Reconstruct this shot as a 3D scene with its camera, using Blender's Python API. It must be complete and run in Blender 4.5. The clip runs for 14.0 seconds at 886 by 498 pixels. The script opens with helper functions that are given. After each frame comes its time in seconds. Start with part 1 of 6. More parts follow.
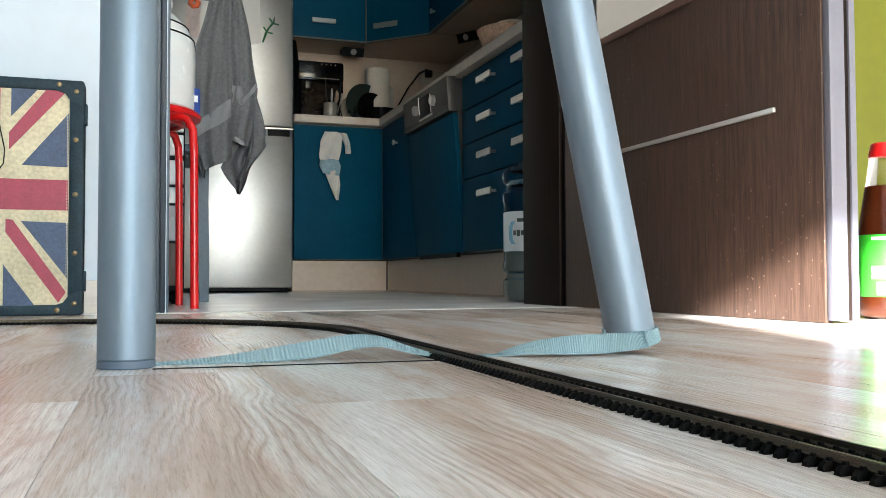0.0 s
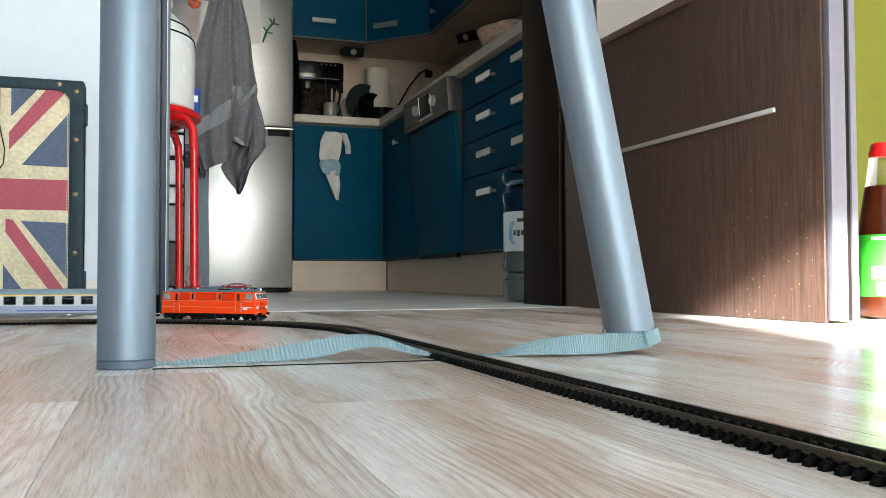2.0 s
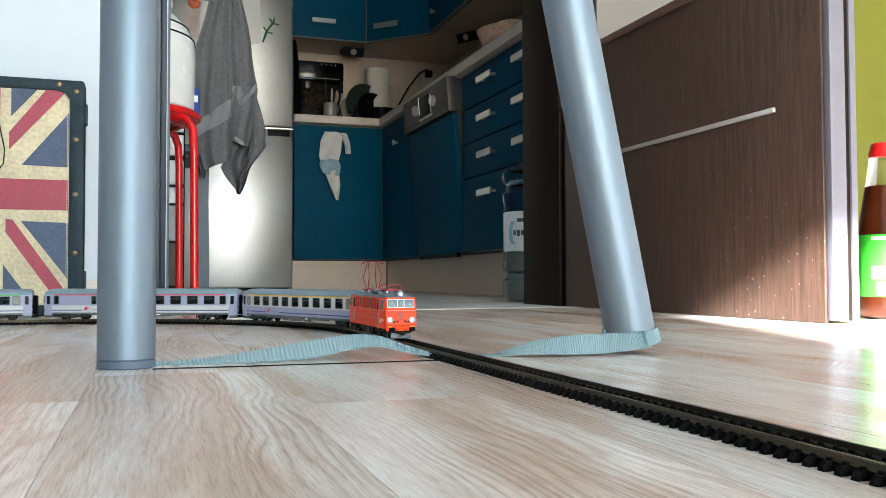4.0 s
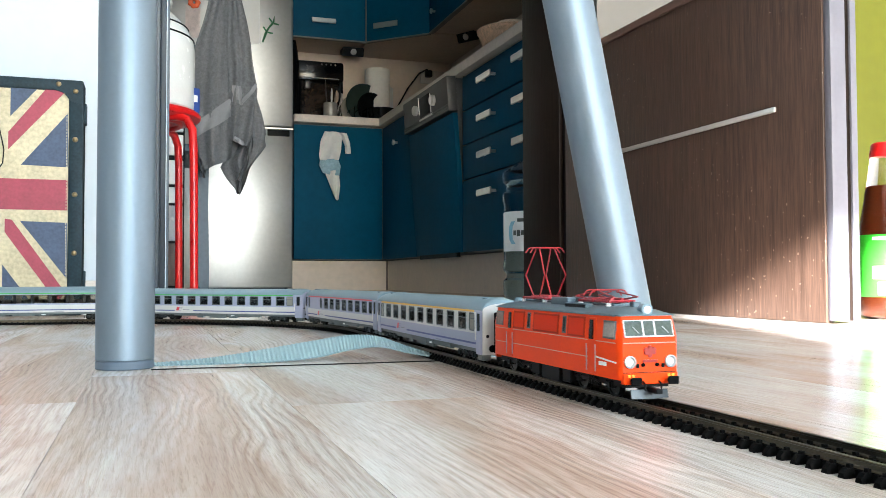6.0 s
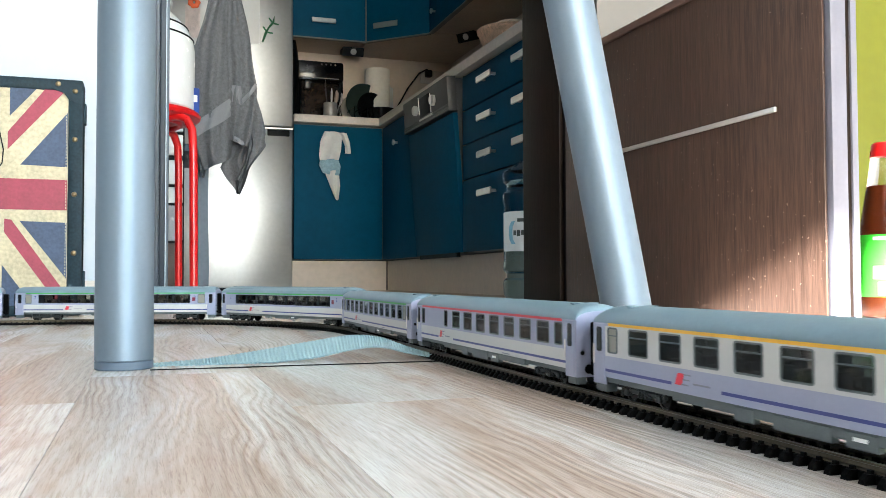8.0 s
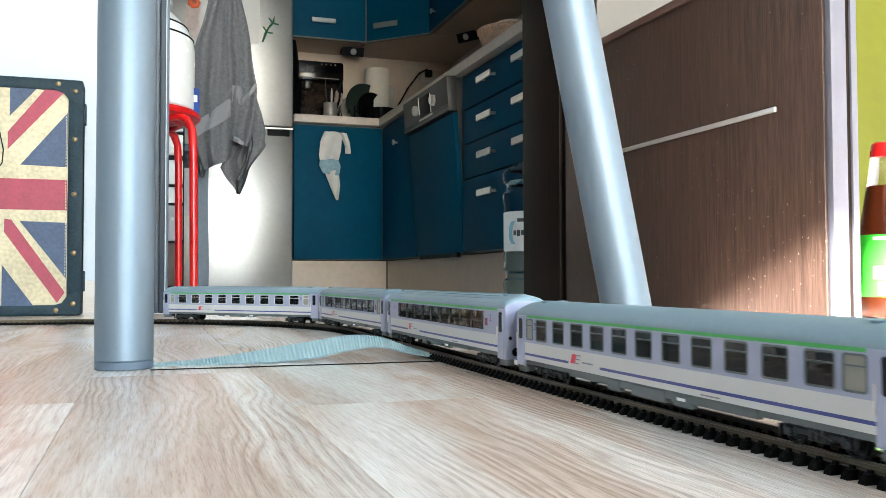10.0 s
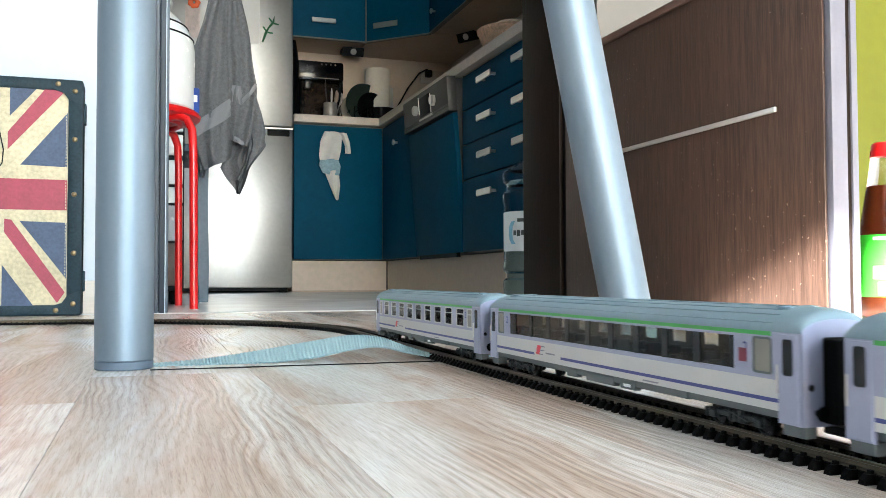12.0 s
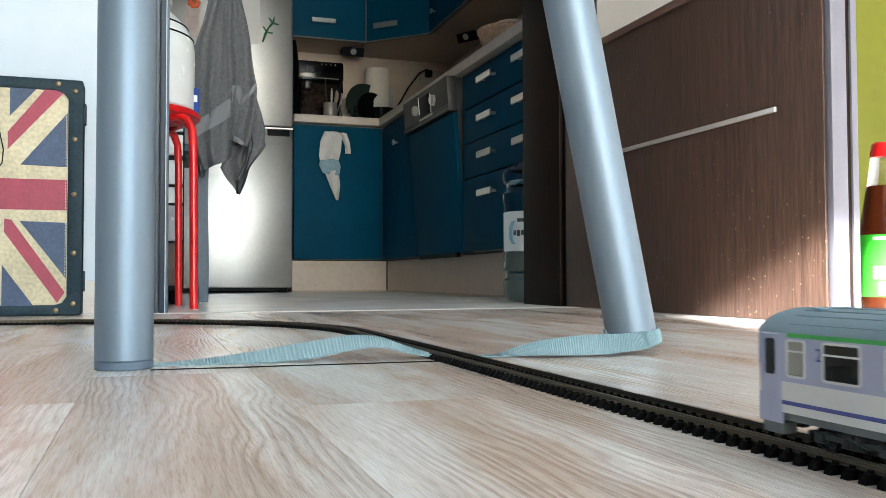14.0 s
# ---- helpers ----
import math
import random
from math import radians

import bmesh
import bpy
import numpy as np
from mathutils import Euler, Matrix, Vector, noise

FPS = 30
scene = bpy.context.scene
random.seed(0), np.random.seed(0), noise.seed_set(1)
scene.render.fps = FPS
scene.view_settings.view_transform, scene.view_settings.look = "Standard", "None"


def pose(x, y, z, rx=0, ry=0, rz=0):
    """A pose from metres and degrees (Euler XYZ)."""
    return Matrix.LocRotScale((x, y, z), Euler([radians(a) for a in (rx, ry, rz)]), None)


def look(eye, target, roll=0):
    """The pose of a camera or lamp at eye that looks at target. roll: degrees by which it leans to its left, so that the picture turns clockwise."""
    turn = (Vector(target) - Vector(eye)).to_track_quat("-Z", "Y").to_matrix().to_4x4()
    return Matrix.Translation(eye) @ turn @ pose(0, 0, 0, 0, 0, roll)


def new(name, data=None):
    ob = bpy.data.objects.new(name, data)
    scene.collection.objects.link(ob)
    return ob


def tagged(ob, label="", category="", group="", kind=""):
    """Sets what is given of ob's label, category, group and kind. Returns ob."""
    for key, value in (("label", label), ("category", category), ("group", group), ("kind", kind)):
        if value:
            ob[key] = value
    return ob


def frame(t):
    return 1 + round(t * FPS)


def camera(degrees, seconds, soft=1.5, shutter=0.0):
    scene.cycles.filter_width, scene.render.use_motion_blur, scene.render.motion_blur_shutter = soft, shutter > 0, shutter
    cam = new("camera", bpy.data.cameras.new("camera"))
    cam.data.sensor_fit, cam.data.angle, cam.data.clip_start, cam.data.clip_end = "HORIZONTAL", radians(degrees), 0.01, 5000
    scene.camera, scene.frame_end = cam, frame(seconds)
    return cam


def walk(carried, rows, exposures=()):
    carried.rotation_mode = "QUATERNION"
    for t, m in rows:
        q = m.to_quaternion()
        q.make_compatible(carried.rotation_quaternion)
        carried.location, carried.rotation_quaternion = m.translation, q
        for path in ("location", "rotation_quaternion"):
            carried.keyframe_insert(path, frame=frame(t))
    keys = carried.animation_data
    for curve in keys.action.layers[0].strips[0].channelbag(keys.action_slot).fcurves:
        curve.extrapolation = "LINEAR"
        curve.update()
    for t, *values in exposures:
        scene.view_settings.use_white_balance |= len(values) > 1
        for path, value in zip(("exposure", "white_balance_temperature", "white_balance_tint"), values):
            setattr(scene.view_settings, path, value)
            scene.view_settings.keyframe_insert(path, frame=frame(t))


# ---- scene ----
# ---------------------------------------------------------------- camera
cam = camera(53.96, 14.0, soft=0.8, shutter=0.2)
EYE = Vector((0.0, 0.0, 0.0681))
AIM = Vector((0.3213, 0.9464, 0.0337))
CAM_A = look(EYE, EYE + AIM, -0.17)
CAM_B = look(EYE + AIM * 0.005, EYE + AIM * 1.005, -0.17)
walk(cam, [(0.0, CAM_A), (3.2, CAM_A), (5.6, CAM_A), (6.3, CAM_B), (10.0, CAM_B), (14.0, CAM_B)],
     [(0.0, 3.51, 6050, 9), (5.5, 3.59, 6050, 9), (6.3, 3.97, 6000, 9), (12.8, 3.96, 6000, 9), (13.5, 3.86, 6000, 9), (14.0, 3.58, 6000, 9)])

# ---------------------------------------------------------------- light
WIN_X0, WIN_X1, WIN_TOP, WIN_Y = -0.44, 1.75, 1.76, -2.4
world = bpy.data.worlds.new("sky")
scene.world = world
world.use_nodes = True
wn = world.node_tree.nodes
sky = wn.new("ShaderNodeTexSky")
sky.sky_type, sky.sun_disc = "NISHITA", False
sky.sun_elevation, sky.sun_rotation = radians(23.1), radians(199)
world.node_tree.links.new(sky.outputs[0], wn["Background"].inputs[0])
wn["Background"].inputs[1].default_value = 0.05
sun = new("sun", bpy.data.lights.new("sun", "SUN"))
sun.data.energy, sun.data.angle, sun.data.color = 5.0, radians(1.0), (1.0, 0.96, 0.90)
SUN_DIR = Vector((0.34, 1.0, -0.45))
sun.matrix_world = look((0.3, -6, 4), Vector((0.3, -6, 4)) + SUN_DIR)
win = new("window_light", bpy.data.lights.new("window_light", "AREA"))
win.data.shape, win.data.size, win.data.size_y = "RECTANGLE", 1.85, 1.60
win.data.energy, win.data.color = 7, (0.76, 0.95, 1.0)
WC = Vector((0.72, WIN_Y + 0.02, 0.92))
win.matrix_world = look(WC, WC + Vector((0, 1, 0)))


# ---------------------------------------------------------------- tools
def mat(name, color, rough=0.5, metal=0.0, vary=0.12, scale=30.0, bump=0.0, stretch=(1, 1, 1), spec=0.5, color2=None,
        trans=0.0, glow=None, coat=0.0, fine=8.0, rough_vary=0.08):
    """A procedural material: base colour broken up at two scales, roughness wear and fine relief."""
    m = bpy.data.materials.new(name)
    m.use_nodes = True
    nt = m.node_tree
    N, L = nt.nodes, nt.links
    b = N["Principled BSDF"]
    b.inputs["Roughness"].default_value, b.inputs["Metallic"].default_value = rough, metal
    b.inputs["Specular IOR Level"].default_value = spec
    b.inputs["Transmission Weight"].default_value = trans
    b.inputs["Coat Weight"].default_value = coat
    tc, mp = N.new("ShaderNodeTexCoord"), N.new("ShaderNodeMapping")
    mp.inputs["Scale"].default_value = stretch
    L.new(tc.outputs["Object"], mp.inputs["Vector"])
    n1, n2 = N.new("ShaderNodeTexNoise"), N.new("ShaderNodeTexNoise")
    for n, k, d in ((n1, scale, 4), (n2, scale * fine, 3)):
        n.inputs["Scale"].default_value, n.inputs["Detail"].default_value = k, d
        L.new(mp.outputs[0], n.inputs["Vector"])
    add = N.new("ShaderNodeMath")
    add.operation = "ADD"
    L.new(n1.outputs["Fac"], add.inputs[0])
    L.new(n2.outputs["Fac"], add.inputs[1])
    ramp = N.new("ShaderNodeMapRange")
    ramp.inputs["From Min"].default_value, ramp.inputs["From Max"].default_value = 0.7, 1.3
    L.new(add.outputs[0], ramp.inputs["Value"])
    mix = N.new("ShaderNodeMix")
    mix.data_type = "RGBA"
    lo = tuple(c * (1 - vary) for c in color)
    hi = color2 or tuple(min(1, c * (1 + vary)) for c in color)
    mix.inputs["A"].default_value, mix.inputs["B"].default_value = (*lo, 1), (*hi, 1)
    L.new(ramp.outputs[0], mix.inputs["Factor"])
    L.new(mix.outputs["Result"], b.inputs["Base Color"])
    rr = N.new("ShaderNodeMapRange")
    rr.inputs["To Min"].default_value, rr.inputs["To Max"].default_value = max(0, rough - rough_vary), min(1, rough + rough_vary)
    L.new(n1.outputs["Fac"], rr.inputs["Value"])
    L.new(rr.outputs[0], b.inputs["Roughness"])
    if bump:
        bp = N.new("ShaderNodeBump")
        bp.inputs["Strength"].default_value, bp.inputs["Distance"].default_value = bump, 0.002
        L.new(add.outputs[0], bp.inputs["Height"])
        L.new(bp.outputs[0], b.inputs["Normal"])
    if glow:
        b.inputs["Emission Color"].default_value, b.inputs["Emission Strength"].default_value = (*glow[:3], 1), glow[3]
    return m


def part(name, bm, material, parent=None, label="", smooth=True):
    """Links a bmesh as one mesh object, under parent where one is given."""
    bmesh.ops.recalc_face_normals(bm, faces=bm.faces)
    me = bpy.data.meshes.new(name)
    bm.to_mesh(me)
    bm.free()
    for m in (material if isinstance(material, (list, tuple)) else (material,)):
        me.materials.append(m)
    if smooth:
        me.shade_smooth()
        me.set_sharp_from_angle(angle=radians(35))
    ob = new(name, me)
    ob.parent = parent
    if label:
        tagged(ob, label)
    return ob


def base(name, label, category, m=None, group="", kind=""):
    ob = new(name)
    ob.empty_display_size = 0.05
    if m is not None:
        ob.matrix_basis = m
    return tagged(ob, label, category, group, kind)


def box(bm, x0, x1, y0, y1, z0, z1, r=0.0, seg=2, mi=0, m=None):
    mm = Matrix.Translation(((x0 + x1) / 2, (y0 + y1) / 2, (z0 + z1) / 2)) @ Matrix.Diagonal((abs(x1 - x0), abs(y1 - y0), abs(z1 - z0), 1))
    if m is not None:
        mm = m @ mm
    vs = bmesh.ops.create_cube(bm, size=1, matrix=mm)["verts"]
    fs = {f for v in vs for f in v.link_faces}
    for f in fs:
        f.material_index = mi
    if r > 0:
        es = list({e for v in vs for e in v.link_edges})
        bmesh.ops.bevel(bm, geom=es, offset=r, segments=seg, affect="EDGES", profile=0.5, material=mi)
    return bm


def B(*a, **k):
    return box(bmesh.new(), *a, **k)


def ring_loft(bm, rings, closed=True, caps=True, mi=0):
    """Skins rings of points, all of one length."""
    vs = [[bm.verts.new(p) for p in r] for r in rings]
    n = len(vs[0])
    for a, b in zip(vs, vs[1:]):
        for i in range(n if closed else n - 1):
            f = bm.faces.new((a[i], a[(i + 1) % n], b[(i + 1) % n], b[i]))
            f.material_index = mi
    if caps and closed:
        bm.faces.new(vs[0][::-1]).material_index = mi
        bm.faces.new(vs[-1]).material_index = mi
    return bm


def tube(bm, pts, r, n=12, mi=0, flat=1.0):
    """A round bar along points; r may be a list."""
    pts = [Vector(p) for p in pts]
    rings = []
    side = None
    for i, p in enumerate(pts):
        d = (pts[min(i + 1, len(pts) - 1)] - pts[max(i - 1, 0)]).normalized()
        if side is None:
            side = d.cross(Vector((0, 0, 1)) if abs(d.z) < 0.9 else Vector((1, 0, 0))).normalized()
        side = (side - d * side.dot(d)).normalized()
        up = d.cross(side)
        rr = r[i] if isinstance(r, (list, tuple)) else r
        rings.append([p + side * rr * math.cos(2 * math.pi * k / n) + up * rr * flat * math.sin(2 * math.pi * k / n) for k in range(n)])
    return ring_loft(bm, rings, mi=mi)


def lathe(bm, profile, n=32, c=(0, 0, 0), mi=0, m=None):
    """Turns (radius, height) pairs round z."""
    m = m or Matrix.Translation(c)
    rings = [[m @ Vector((max(r, 1e-5) * math.cos(2 * math.pi * k / n), max(r, 1e-5) * math.sin(2 * math.pi * k / n), z)) for k in range(n)] for r, z in profile]
    return ring_loft(bm, rings, mi=mi)


def arc(cx, cy, r, a0, a1, n):
    return [(cx + r * math.cos(radians(a0 + (a1 - a0) * i / n)), cy + r * math.sin(radians(a0 + (a1 - a0) * i / n))) for i in range(n + 1)]


# ---------------------------------------------------------------- materials
M_WALL = mat("pale_blue_wall_paint", (0.60, 0.655, 0.71), 0.7, vary=0.03, scale=3, bump=0.08)
M_WHITE = mat("white_paint", (0.8, 0.8, 0.78), 0.6, vary=0.03, scale=4, bump=0.05)
M_GREEN = mat("olive_green_wall_paint", (0.120, 0.128, 0.004), 0.75, vary=0.05, scale=4, bump=0.1)
M_BEIGE = mat("beige_laminate", (0.70, 0.58, 0.48), 0.5, vary=0.06, scale=5)
M_TEAL = mat("petrol_blue_cabinet_front", (0.0012, 0.070, 0.142), 0.6, vary=0.1, scale=4, bump=0.03, spec=0.12)
M_TOP = mat("grey_worktop_edge", (0.58, 0.51, 0.45), 0.4, vary=0.1, scale=40)
M_WENGE = mat("dark_wenge_wood", (0.013, 0.0085, 0.0065), 0.5, vary=0.45, scale=9, bump=0.12, stretch=(14, 14, 0.6), fine=5, spec=0.08)
M_STEEL = mat("brushed_steel", (0.55, 0.54, 0.525), 0.38, metal=1.0, vary=0.05, scale=6, rough_vary=0.02)
M_DARK_STEEL = mat("dull_dark_steel", (0.11, 0.105, 0.10), 0.45, metal=0.8, vary=0.1, scale=10)
M_TUBE = mat("silver_powder_coat", (0.180, 0.220, 0.262), 0.52, metal=0.65, vary=0.06, scale=300, bump=0.05)
M_CHROME = mat("satin_nickel", (0.66, 0.63, 0.59), 0.32, metal=0.75, vary=0.03)
M_BLACK = mat("black_plastic", (0.0035, 0.0035, 0.004), 0.5, vary=0.2, spec=0.15)
M_RED = mat("red_enamel", (0.72, 0.012, 0.012), 0.3, vary=0.05, coat=0.3)
M_CAN = mat("white_enamel", (0.82, 0.82, 0.80), 0.25, vary=0.03)
M_ORANGE = mat("orange_model_paint", (0.80, 0.056, 0.003), 0.34, vary=0.04, scale=60, spec=0.12)
M_ROOF = mat("grey_model_roof", (0.165, 0.235, 0.275), 0.42, vary=0.06, scale=60)
M_BALLAST = mat("black_plastic_sleeper", (0.0040, 0.0036, 0.0033), 0.6, vary=0.3, scale=200, bump=0.1, spec=0.05)
M_RAIL = mat("tarnished_brown_rail", (0.075, 0.060, 0.040), 0.42, metal=0.7, vary=0.25, scale=120)
M_LAV = mat("lavender_model_paint", (0.295, 0.31, 0.42), 0.36, vary=0.03, scale=60)
M_STRAP = mat("pale_blue_webbing", (0.215, 0.305, 0.325), 0.8, vary=0.22, scale=900, bump=0.25, fine=2)
M_TILE = mat("pale_kitchen_floor", (0.80, 0.79, 0.77), 0.24, vary=0.05, scale=5)

# ---------------------------------------------------------------- room
ROOM_X0, ROOM_X1, ROOM_Y1, CEIL = -2.8, 2.6, 4.99, 2.55


def wall(name, *a, m=M_WALL):
    return tagged(part(name, B(*a), m, smooth=False), kind="structure", category="wall", label="plain painted room wall")


def build_room():
    tagged(part("ground", B(ROOM_X0, ROOM_X1, WIN_Y, ROOM_Y1 + 0.1, -0.08, -0.011), M_BLACK), "dark underlay below the floor", "floor", kind="structure")
    tagged(part("kitchen_floor", B(ROOM_X0, ROOM_X1, 1.835, ROOM_Y1, -0.012, 0.0), M_TILE), "pale glossy kitchen floor", "floor", kind="structure")
    tagged(part("threshold_strip", B(0.036, 0.95, 1.805, 1.835, -0.01, 0.0012, r=0.001), mat("pale_threshold", (0.55, 0.53, 0.50), 0.4, vary=0.05)), "slim satin metal strip between two floors", "trim", kind="structure")
    tagged(part("ceiling", B(ROOM_X0, ROOM_X1, WIN_Y, ROOM_Y1, CEIL, CEIL + 0.1), M_WHITE), "plain white ceiling", "ceiling", kind="structure")
    wall("wall_west", ROOM_X0 - 0.1, ROOM_X0, WIN_Y, ROOM_Y1, -0.06, CEIL)
    wall("wall_north", ROOM_X0 - 0.1, ROOM_X1 + 0.1, ROOM_Y1, ROOM_Y1 + 0.1, -0.06, CEIL, m=M_BEIGE)
    wall("wall_east", ROOM_X1, ROOM_X1 + 0.1, WIN_Y, ROOM_Y1, -0.06, CEIL)
    bm = bmesh.new()
    box(bm, ROOM_X0 - 0.1, WIN_X0, WIN_Y - 0.2, WIN_Y, -0.06, CEIL)
    box(bm, WIN_X1, ROOM_X1 + 0.1, WIN_Y - 0.2, WIN_Y, -0.06, CEIL)
    box(bm, WIN_X0, WIN_X1, WIN_Y - 0.2, WIN_Y, WIN_TOP, CEIL)
    tagged(part("wall_south", bm, M_WALL, smooth=False), "pale wall round a tall balcony window", "wall", kind="structure")
    wall("wall_stub", ROOM_X0, 0.036, 1.86, 1.98, 0.0, CEIL)
    wall("wall_green", 1.30, ROOM_X1, 1.9, 2.0, 0.0, CEIL, m=M_GREEN)


build_room()

# ---------------------------------------------------------------- railway
TRACK_X, BEND_Y, BEND_R, SKEW = 0.2450, 1.04, 0.42, 0.0075
RAIL_Z = 0.0068


def track_at(s):
    """Place and heading (away from the window) on the track's middle line, s metres along it."""
    if s < BEND_Y:
        return Vector((TRACK_X - SKEW * (BEND_Y - s), s, 0)), Vector((SKEW, 1, 0)).normalized()
    a = (s - BEND_Y) / BEND_R
    if a < math.pi / 2:
        return Vector((TRACK_X - BEND_R * (1 - math.cos(a)), BEND_Y + BEND_R * math.sin(a), 0)), Vector((-math.sin(a), math.cos(a), 0))
    return Vector((TRACK_X - BEND_R - (s - BEND_Y - BEND_R * math.pi / 2), BEND_Y + BEND_R, 0)), Vector((-1, 0, 0))


SLEEPER_PITCH = 0.0078


def build_track():
    tr = base("railway_track", "black model railway track with brown rails on the floor", "track")
    for side in (-1, 1):
        rings = []
        for i in range(0, 316):
            s = -2.2 + i * 0.02
            p, d = track_at(s)
            n = Vector((-d.y, d.x, 0))
            q = p + n * side * 0.0087
            rings.append([q + n * u + Vector((0, 0, z)) for u, z in ((-0.0013, 0.0034), (0.0013, 0.0034), (0.0012, 0.0040), (0.0005, 0.0044), (0.0005, 0.0058), (0.0009, 0.0061),
                                                                      (0.0009, RAIL_Z), (-0.0009, RAIL_Z), (-0.0009, 0.0061), (-0.0005, 0.0058), (-0.0005, 0.0044), (-0.0012, 0.0040))])
        part("rail", ring_loft(bmesh.new(), rings), M_RAIL, tr)

    def sleeper_shape(bm, m):
        ring_loft(bm, [[m @ Vector((x, y, z)) for y, z in ((-0.0017, 0.0), (0.0017, 0.0), (w, h), (-w, h))] for x, w, h in ((-0.0146, 0.0011, 0.0017), (-0.0130, 0.0012, 0.0034), (0.0130, 0.0012, 0.0034), (0.0146, 0.0011, 0.0017))])
        for side in (-1, 1):
            for k in (-0.0021, 0.0021):
                box(bm, side * 0.0087 + k - 0.0007, side * 0.0087 + k + 0.0007, -0.0009, 0.0009, 0.0033, 0.0046, m=m)
        return bm

    first = part("sleeper", sleeper_shape(bmesh.new(), Matrix.Identity(4)), M_BALLAST, tr, smooth=False)
    rest = bmesh.new()
    near = 0
    for i in range(808):
        s = -2.2 + i * SLEEPER_PITCH
        p, d = track_at(s)
        m = Matrix.Translation(p) @ Matrix.Rotation(math.atan2(d.y, d.x) - math.pi / 2, 4, "Z")
        if 0.16 < s < 1.98:
            ob = first if near == 0 else new("sleeper", first.data)
            ob.parent, ob.matrix_basis = tr, m
            near += 1
        else:
            box(rest, -0.0138, 0.0138, -0.0014, 0.0014, 0.0, 0.0034, m=m)
    tagged(part("sleeper_row", rest, M_BALLAST, tr, smooth=False), kind="stuff")
    web = bmesh.new()
    for side in (-1, 1):
        rings = []
        for i in range(0, 316):
            p, d = track_at(-2.2 + i * 0.02)
            n = Vector((-d.y, d.x, 0))
            rings.append([p + n * (side * 0.0087 + u) + Vector((0, 0, z)) for u, z in ((-0.0014, 0.0003), (0.0014, 0.0003), (0.0014, 0.0030), (-0.0014, 0.0030))])
        ring_loft(web, rings)
    part("sleeper_web", web, M_BALLAST, tr, smooth=False)


build_track()

# ---------------------------------------------------------------- the train
M_CREAM = mat("cream_model_paint", (0.51, 0.505, 0.49), 0.36, vary=0.03, scale=60)
M_NAVY = mat("dark_blue_stripe", (0.035, 0.045, 0.20), 0.4, vary=0.05, scale=60)
M_YELLOW = mat("yellow_stripe", (0.80, 0.42, 0.03), 0.4, vary=0.05, scale=60)
M_STRIPE_RED = mat("red_stripe", (0.62, 0.03, 0.05), 0.4, vary=0.05, scale=60)
M_STRIPE_GREEN = mat("green_stripe", (0.05, 0.33, 0.06), 0.4, vary=0.05, scale=60)
M_SKIRT = mat("grey_underframe_plastic", (0.10, 0.115, 0.115), 0.55, vary=0.12, scale=150)
M_BOGIE = mat("dark_grey_bogie_plastic", (0.022, 0.025, 0.025), 0.45, vary=0.3, scale=200, spec=0.3)
M_WHEEL = mat("blackened_wheel_metal", (0.014, 0.014, 0.014), 0.35, metal=0.9, vary=0.1, scale=200)
M_RUBBER = mat("black_rubber", (0.0025, 0.0025, 0.0025), 0.75, vary=0.2, scale=200, spec=0.08)
M_PANE = mat("tinted_window_plastic", (0.26, 0.28, 0.28), 0.04, vary=0.02, trans=0.97, rough_vary=0.02, spec=0.2)
M_PANE_CLEAR = mat("clear_window_plastic", (0.70, 0.69, 0.64), 0.03, vary=0.02, trans=1.0, rough_vary=0.01, spec=0.12)
for pm_ in (M_PANE_CLEAR, M_PANE):
    pm_.node_tree.nodes["Principled BSDF"].inputs["IOR"].default_value = 1.18
M_MILK = mat("milky_toilet_window", (0.24, 0.23, 0.19), 0.35, vary=0.03)
M_SEAT = mat("dark_seat_plastic", (0.022, 0.020, 0.026), 0.6, vary=0.2, scale=100)
M_PARTITION = mat("beige_partition", (0.35, 0.30, 0.22), 0.6, vary=0.1, scale=100)
M_GRILLE_SHADE = mat("shaded_grille_edge", (0.34, 0.022, 0.004), 0.5, vary=0.1, scale=100, spec=0.1)
M_LOCO_ROOF = mat("dark_grey_loco_roof", (0.090, 0.128, 0.152), 0.45, vary=0.1, scale=80)
M_LAMP = mat("lit_headlamp_lens", (0.9, 0.88, 0.8), 0.2, glow=(1.0, 0.93, 0.8, 0.09))
M_LINE = mat("pale_pink_lining", (0.62, 0.33, 0.25), 0.5, vary=0.03)
M_RIM = mat("grey_lamp_rim", (0.36, 0.36, 0.36), 0.35, metal=0.3, vary=0.05)
M_LENS_RED = mat("red_lamp_lens", (0.45, 0.01, 0.01), 0.2)
M_PANTO = mat("red_pantograph_paint", (0.30, 0.010, 0.016), 0.4, vary=0.08, scale=100)
M_DARKBAND = mat("black_window_band", (0.007, 0.007, 0.008), 0.25, vary=0.1, spec=0.3)
M_LETTER = mat("grey_model_lettering", (0.20, 0.20, 0.24), 0.5, vary=0.05)
M_CORRIDOR = mat("dim_brown_corridor_wall", (0.13, 0.11, 0.095), 0.6, vary=0.4, scale=90)
M_CHALK = mat("white_model_lettering", (0.78, 0.78, 0.76), 0.5, vary=0.03)
HALF, WIDE = 0.1515, 0.0165
Z_BOTTOM, Z_BLUE0, Z_BLUE1, Z_BELT, Z_SILL, Z_HEAD, Z_STRIPE0, Z_EAVE, Z_TOP = 0.0178, 0.0206, 0.0220, 0.0285, 0.0305, 0.0428, 0.0438, 0.0453, 0.0540


